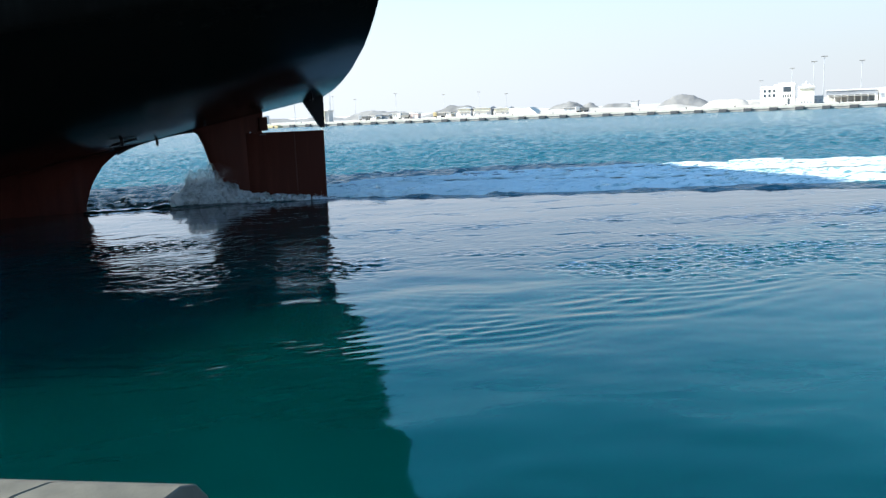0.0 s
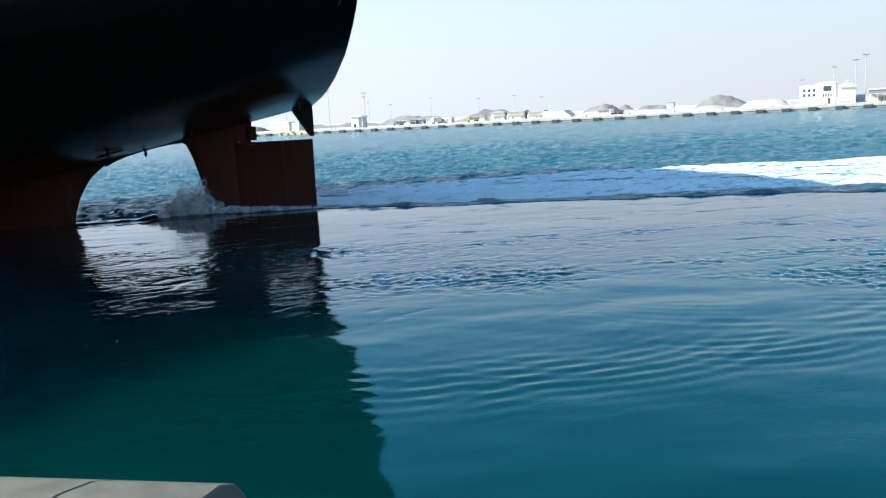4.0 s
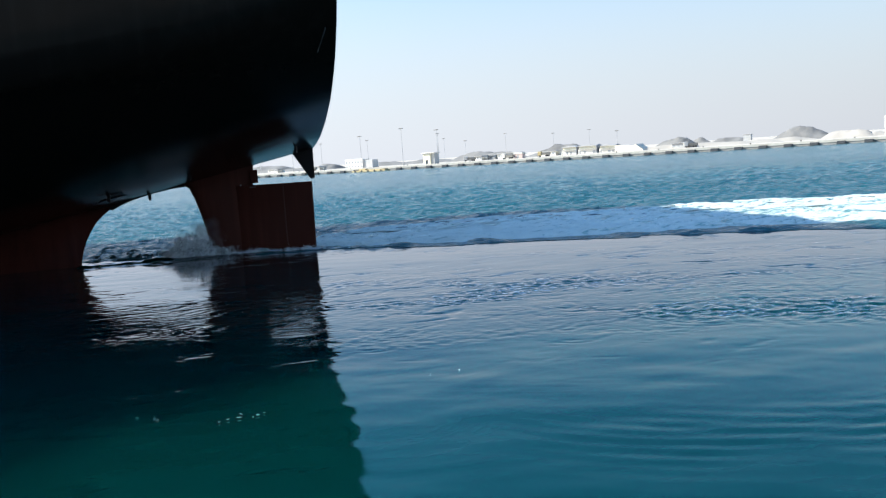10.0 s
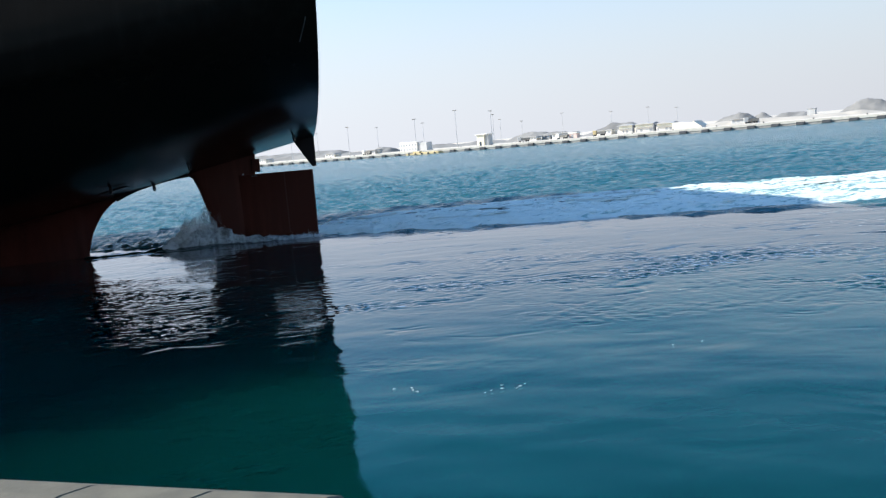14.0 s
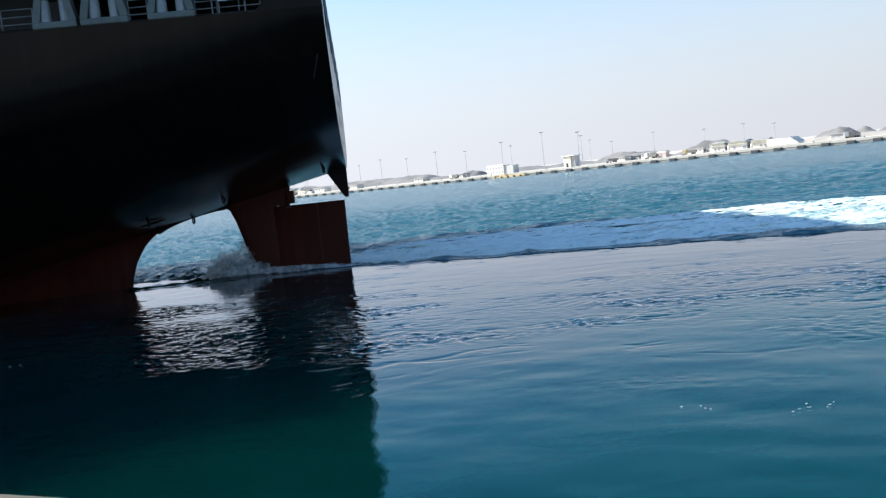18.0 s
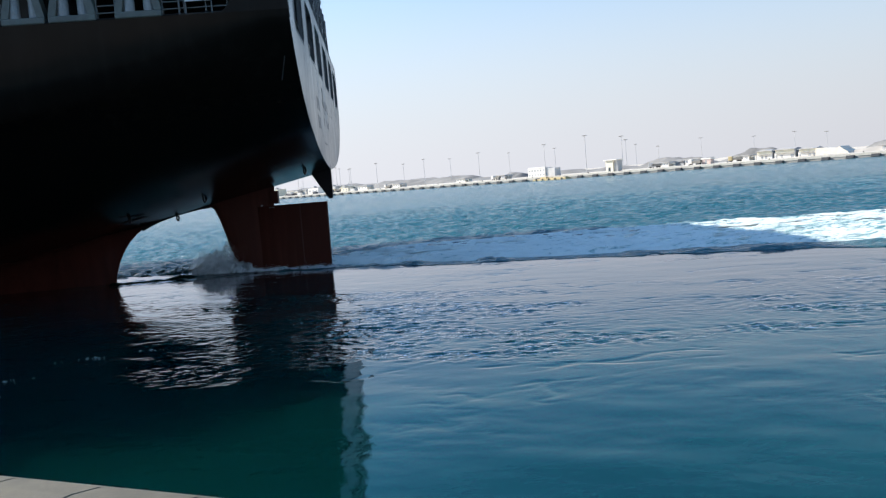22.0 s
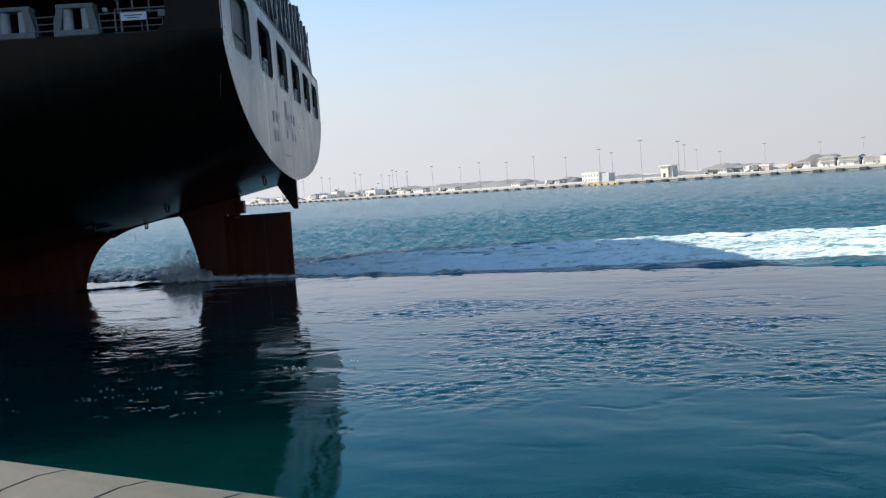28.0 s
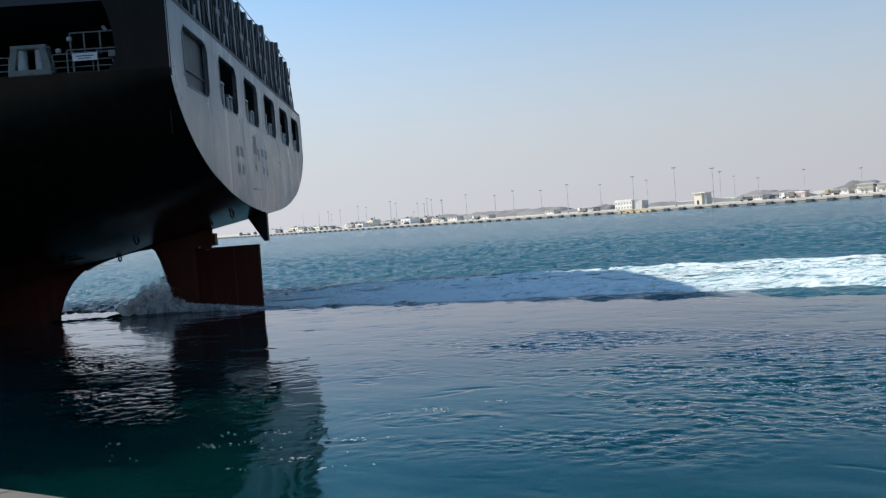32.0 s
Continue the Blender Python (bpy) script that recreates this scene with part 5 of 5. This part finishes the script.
def drop_cloud(seed, count, wide, tall, lean):
    """A burst of spray: drops thrown up along many short arcs."""
    rnd = random.Random(seed)
    octa = [Vector(v) for v in ((1, 0, 0), (-1, 0, 0), (0, 1, 0), (0, -1, 0), (0, 0, 1), (0, 0, -1))]
    tri = [(0, 2, 4), (2, 1, 4), (1, 3, 4), (3, 0, 4), (2, 0, 5), (1, 2, 5), (3, 1, 5), (0, 3, 5)]
    verts, faces = [], []
    jets = [(rnd.uniform(-1, 1) * wide, rnd.gauss(lean, 0.22), rnd.gauss(0, 0.2), rnd.uniform(0.35, 0.9) ** 1.3, rnd.uniform(0.04, 0.14)) for _ in range(34)]
    for _ in range(count):
        x0, vx, vy, power, spread = rnd.choice(jets)
        top = tall * power
        speed = math.sqrt(2 * 9.81 * top)
        t = rnd.uniform(0.05, 0.95) ** 0.8 * 2 * speed / 9.81
        grow = spread * (0.4 + 2.2 * t)
        c = Vector((x0 + vx * speed * t * 0.5 + rnd.gauss(0, grow), vy * speed * t * 0.5 + rnd.gauss(0, grow), speed * t - 4.905 * t * t + rnd.gauss(0, grow)))
        s = rnd.uniform(0.005, 0.018)
        base = len(verts)
        verts += [c + v * s for v in octa]
        faces += [tuple(base + i for i in f) for f in tri]
    me = bpy.data.meshes.new("spray")
    me.from_pydata([tuple(v) for v in verts], [], faces)
    me.materials.append(M["drops"])
    return me


SPRAY = []
rng = random.Random(5)
for k in range(11):
    a = k / 10
    x = -10.1 + 3.6 * a
    tall = 2.6 * math.exp(-(((x + 8.75) / 1.1) ** 2)) + 0.4
    ob = tagged(new("spray_burst", drop_cloud(k, 4200, 0.6, tall, rng.uniform(-0.1, 0.2))), "white propeller spray burst beside the rudder horn", "spray", "propeller spray bursts", "stuff")
    SPRAY.append((ob, x, rng.uniform(-1.2, 0.1), tall, rng.uniform(0, 6)))
for k in range(10):
    x = -6.6 + 0.72 * k
    ob = tagged(new("foam_burst", drop_cloud(50 + k, 1500, 0.5, 0.3, 0.1)), "low white foam splash along the rudder", "spray", "foam along the rudder", "stuff")
    SPRAY.append((ob, x, -0.9 - max(0, x + 5.5) * 0.37, 0.2, rng.uniform(0, 6)))


def crest_mesh(seed):
    """A curling mass of aerated water thrown against the rudder horn: knobbly clumps heaped in finger-like lobes, ragged at the top."""
    rnd = random.Random(seed)
    ball = bmesh.new()
    bmesh.ops.create_icosphere(ball, subdivisions=1, radius=1)
    ball.verts.ensure_lookup_table()
    unit = np.array([v.co[:] for v in ball.verts])
    tris = np.array([[v.index for v in f.verts] for f in ball.faces])
    ball.free()
    lobes = [(-8.1, -0.1, 0.55, 2.6), (-8.6, 0.0, 0.5, 2.2), (-9.05, -0.2, 0.42, 1.9), (-8.9, -0.3, 0.8, 1.1), (-9.45, -0.5, 0.4, 1.25), (-9.8, -0.8, 0.36, 0.85), (-10.2, -0.9, 0.4, 0.5), (-10.6, -0.9, 0.4, 0.24), (-9.4, -0.9, 0.5, 1.0), (-8.6, -0.9, 0.6, 1.1),
             (-10.4, -1.7, 0.3, 0.55), (-7.8, -0.4, 0.85, 1.5), (-7.1, -0.65, 0.85, 1.05), (-6.2, -0.85, 1.0, 0.5), (-5.3, -1.0, 1.0, 0.36), (-4.3, -1.25, 1.0, 0.3), (-3.2, -1.55, 1.0, 0.26), (-2.2, -1.9, 0.9, 0.2)]
    rows = []
    for cx, cy, w, h in lobes:
        cx, h = cx + rnd.uniform(-0.2, 0.2), h * rnd.uniform(0.85, 1.05)
        lean = rnd.uniform(-0.22, 0.05) if cx < -8 else 0.1
        for _ in range(int(40 + 70 * w * h)):
            up = rnd.random() ** 0.8
            girth = w * (0.72 + 0.38 * math.sin(3.0 * up)) * math.sqrt(max(0.05, 1 - up ** 4))
            q, out = rnd.uniform(0, 6.283), math.sqrt(rnd.random())
            r = rnd.uniform(0.12, 0.34) * (1.15 - 0.45 * up) * min(1, 0.45 + 0.6 * h)
            rows.append((cx + lean * up * h + girth * out * math.cos(q), cy + 0.8 * girth * out * math.sin(q), h * up - 0.08, r))
        # ragged wisps thrown off the top
        for _ in range(int(50 * h)):
            up = rnd.uniform(0.6, 1.16)
            rows.append((cx + lean * up * h + rnd.gauss(0, 0.4 * w), cy + rnd.gauss(0, 0.3 * w), h * up, rnd.uniform(0.012, 0.05)))
    verts, faces, base = [], [], 0
    for x, y, z, r in rows:
        bend = np.array([rnd.uniform(0.7, 1.3), rnd.uniform(0.7, 1.3), rnd.uniform(0.8, 1.5)])
        lump = 1 + 0.25 * np.array([rnd.uniform(-1, 1) for _ in range(len(unit))])[:, None]
        verts.append(unit * bend * lump * r + np.array([x, y, z]))
        faces.append(tris + base)
        base += len(unit)
    me = bpy.data.meshes.new("crest")
    me.from_pydata(np.vstack(verts).tolist(), [], np.vstack(faces).tolist())
    me.polygons.foreach_set("use_smooth", [True] * len(me.polygons))
    return me


def crest_smoothed(ob):
    """Melts the clumps into one knobbly mass."""
    melt = ob.modifiers.new("melt", "REMESH")
    melt.mode, melt.voxel_size, melt.use_smooth_shade = "VOXEL", 0.04, True
    ease = ob.modifiers.new("ease", "SMOOTH")
    ease.factor, ease.iterations = 0.5, 6
    return ob


CREST = []
for k in range(2):
    me = crest_mesh(20 + 7 * k)
    me.materials.append(M["crest"])
    CREST.append(crest_smoothed(tagged(new("breaking_crest", me), "grey-white aerated crest breaking at the rudder horn", "wave", "crests at the rudder horn", "stuff")))


def hump_mesh():
    n, m = 90, 46
    verts = []
    for i in range(n + 1):
        for j in range(m + 1):
            a, b = i / n, j / m * 2 - 1
            x = -16.6 + 14.1 * a
            y = -0.9 + b * 2.3
            up = 0.22 * math.exp(-(((x + 11.0) / 0.7) ** 2)) + 0.14 * math.exp(-(((x + 8.5) / 2.0) ** 2))
            up *= (1 - b * b) ** 1.5
            up += 0.12 * math.exp(-(((y + 1.7 + 0.25 * noise.noise((x * 0.4, 8, 0))) / 0.2) ** 2)) * (1 if x < -10.4 else max(0.0, 1 - (x + 10.4) / 1.2))
            z = up * (1 + 0.5 * noise.noise((x * 1.5, y * 2, 0))) + 0.07 * (1 - b * b) * noise.noise((x * 2.2, y * 3, 6)) + 0.05 * (1 - b * b)
            rimd = min(a, 1 - a, (1 - abs(b)) * 0.5)
            verts.append((x, y, z if rimd > 0.03 else -0.2))
    faces = [(i * (m + 1) + j, (i + 1) * (m + 1) + j, (i + 1) * (m + 1) + j + 1, i * (m + 1) + j + 1) for i in range(n) for j in range(m)]
    me = mesh_of("hump", verts, faces, True)
    if sum(p.normal.z for p in me.polygons) < 0:
        me.flip_normals()
    return me


me = hump_mesh()
me.materials.append(M["dark_swell"])
hump = tagged(new("churned_water", me), "dark churned water heaped over the propeller", "water", kind="stuff")

def fleck_mesh():
    """Small flecks and strings of foam lying on the drifting water."""
    rnd = random.Random(21)
    verts, faces = [], []
    spots = [(rnd.gauss(-56.5, 3.2), rnd.gauss(-17.5, 2.2), rnd.choice((1, 2, 3, 5, 7))) for _ in range(24)]
    spots += [(-32.5, -24.0, 6), (-27.5, -31.5, 8), (-29.5, -30.5, 4), (-22, -30.0, 2)]
    for x0, y0, count in spots:
        spread, lean = rnd.uniform(0.15, 0.7), rnd.uniform(-0.5, 0.3)
        for _ in range(count):
            along = rnd.gauss(0, spread)
            cx, cy = x0 + along, y0 + along * lean + rnd.gauss(0, 0.12)
            r, wide = rnd.uniform(0.003, 0.006), rnd.uniform(4.0, 14.0)
            base = len(verts)
            verts += [(cx + wide * r * math.cos(q) * rnd.uniform(0.7, 1.2), cy + r * math.sin(q) * rnd.uniform(0.7, 1.2), 0.03) for q in [i * math.pi / 3.5 for i in range(7)]]
            verts.append((cx, cy, 0.034 + r))
            faces += [(base + i, base + (i + 1) % 7, base + 7) for i in range(7)]
    return mesh_of("flecks", verts, faces, True)


me = fleck_mesh()
me.materials.append(M["fleck"])
flecks = tagged(new("foam_flecks", me), "tiny white foam flecks drifting on smooth water", "foam", kind="stuff")

# ---- the tug that carries the camera ----
tug = tagged(new("tug_boat"), "dark tug with a row of weathered grey rubber fender blocks", "tug")


def plan_solid(outline, z0, z1, flare=0.0):
    """An outline seen from above, thick from z0 to z1, wider by the flare at its top."""
    n = len(outline)
    cx, cy = sum(p[0] for p in outline) / n, sum(p[1] for p in outline) / n
    grow = [(x + flare * (1 if x > cx else -1) * min(1, abs(x - cx) / 4), y + flare * (1 if y > cy else -1) * min(1, abs(y - cy) / 4)) for x, y in outline]
    verts = [(x, y, z0) for x, y in outline] + [(x, y, z1) for x, y in grow]
    faces = [tuple(range(n)), tuple(range(2 * n - 1, n - 1, -1))] + [(i, (i + 1) % n, n + (i + 1) % n, n + i) for i in range(n)]
    return mesh_of("plan", verts, faces)


BOAT = [(-24, -4.2), (-25.6, -2), (-26, 0.4), (-25.6, 2.4), (-24, 4.6), (-20, 5.0), (-3.4, 5.0), (-1.8, 4.5), (0.2, 3.4), (1.9, 1.8), (3.0, -0.2), (3.4, -2.2), (3.0, -4), (1.6, -5.0), (-20, -5.0)]
part("hull", plan_solid([(x * 0.97, y * 0.92) for x, y in BOAT], -1.2, 2.2, 0.2), "tug_paint", tug, "dark painted tug hull")
part("deck", plan_solid(BOAT, 2.2, 2.32), "tug_deck", tug)
part("platform", plan_solid([(-6, 0.7), (2.4, 0.7), (2.8, -0.4), (2.8, -3.6), (2.2, -4), (-6, -4)], 3.9, 4.05), "tug_deck", tug, "raised grey deck platform")
for x, y in ((-5.7, 0.4), (-5.7, -3.7), (2.2, 0.4), (2.2, -3.6)):
    part("platform_leg", tube((x, y, 2.32), (x, y, 3.9), 0.12), "tug_paint", tug)
part("deckhouse", box(-18, -6.4, -3.4, 2.6, 2.32, 4.6, 0.15), "tug_paint", tug)
for k in range(6):
    part("bulwark_stay", box(-22 + 3 * k, -21.8 + 3 * k, 4.3, 4.6, 2.32, 2.9, 0.02), "tug_paint", tug)
part("bulwark", box(-23, -3.4, 4.6, 4.75, 2.32, 2.95, 0.03), "tug_paint", tug)
sect = [(4.5, 2.1), (4.52, 2.45), (4.62, 2.72), (4.8, 2.92), (5.05, 3.03), (5.35, 3.08), (5.6, 3.07), (5.8, 2.99), (5.95, 2.82), (6.02, 2.55), (6.02, 1.7), (5.9, 1.45), (5.5, 1.3), (4.5, 1.3)]
bounds = [-2.9, -3.87, -5.1, -6.33, -7.56, -8.79, -10.02, -11.25, -12.48, -13.7, -15]
for b1, b0 in zip(bounds[:-1], bounds[1:]):
    me = prism(sect, b0 + 0.007, b1 - 0.007, "x")
    bm = bmesh.new()
    bm.from_mesh(me)
    for v in bm.verts:
        v.co.x -= (0.12 if v.co.x > -3.2 else 0.48) * (6.02 - v.co.y)
    bmesh.ops.bevel(bm, geom=list(bm.edges), offset=0.012, segments=1, affect="EDGES")
    part("fender_block", bm, "rubber", tug, "weathered grey rubber fender block")
part("fender_core", box(-15, -2.95, 4.8, 5.6, 1.4, 2.85), "black_rubber", tug)
cap = [(0.0 + 5.0 + 1.0 * math.cos(q) * 0.98, 2.0 + 0.98 * math.sin(q)) for q in [k * math.pi / 10 - math.pi / 2 for k in range(11)]]
part("fender_end", prism([(4.78, 1.35), *[(y * 1.0, z) for y, z in cap[1:]], (4.78, 2.93)], -2.9, -2.62, "x"), "black_rubber", tug, "dark rubber end cap")


# ---- what moves ----
def motions():
    steps = [0, 3, 6, 9, 12, 15, 18, 21, 24, 27, 30, 32]
    yaw = lambda t: float(np.interp(t, [0, 4, 8, 12, 16, 20, 24, 28, 32], [-7.58, -5.62, -3.71, -1.84, 0, 1.81, 3.61, 5.39, 7.17]))
    turn = lambda t: pose(0, 0, 0, 0, 0, yaw(t))
    walk(ship, [(t, turn(t) @ pose(0, 0, 0, -0.6)) for t in steps])
    for ob in (wash, hump):
        walk(ob, [(t, turn(t)) for t in steps])
    walk(chop, [(0.8 * k, turn(0.8 * k) @ pose(0.45 * math.sin(0.9 * k), 0, 0.035 * math.sin(1.7 * k))) for k in range(41)])
    for ob in (slick, flecks):
        walk(ob, [(t, pose(*drift(t), 0)) for t in range(33)])
    heading = lambda t: float(np.interp(t, [0, 6, 12, 19, 25, 28, 32], [-32.3, -31.3, -29.3, -25.8, -24.3, -23.6, -22.2]))
    lead_out = lambda t: float(np.interp(t, [0, 6, 12, 19, 23, 25, 28, 32], [0, 0.12, 0.15, 0.28, 0.28, 0.25, 0.3, 0.25]))
    walk(tug, [(t, pose(eye[0], eye[1], eye[2] - 5.85, 0, 0, heading(t)) @ pose(0, lead_out(t), 0)) for t, eye, _, _ in PATH])
    for ob, lane, x0, speed in FROTH:
        rows = []
        for t in [0, 2, 4, 6, 8, 10, 12, 14, 16, 18, 20, 22, 24, 26, 28, 30, 32]:
            x = x0 + speed * t
            lo, hi = np.interp(x, LOW_X, LOW_Y), np.interp(x, FAR_X, FAR_Y)
            z = 0.27 + 0.2 * (1 - lane) if 2 < x < 66 else -0.7
            rows.append((t, turn(t) @ pose(x, lo + (hi - lo) * lane, z, 0, 0, -9)))
        walk(ob, rows)
    for k, ob in enumerate(CREST):
        rows = []
        for j in range(65):
            t = 0.5 * j
            up = -0.12 + 0.26 * math.sin(2.2 * t + 2.1 * k) + 0.1 * math.sin(5.3 * t + k)
            rows.append((t, turn(t) @ pose(0.25 * math.sin(1.7 * t + 2 * k), 0.1 * math.sin(2.9 * t + k), min(0.25, up), 0, 2 * math.sin(2.4 * t + k), 0)))
        walk(ob, rows)
    for ob, x, y, tall, phase in SPRAY:
        rows = []
        for k in range(81):
            t = 0.4 * k
            up = -0.22 * tall + 0.25 * tall * math.sin(2.6 * t + phase) + 0.15 * tall * math.sin(6.1 * t + 2 * phase)
            rows.append((t, turn(t) @ pose(x + 0.15 * math.sin(1.9 * t + phase), y, min(0.2, up), 0, 6 * math.sin(2.1 * t + phase), 0)))
        walk(ob, rows)


motions()
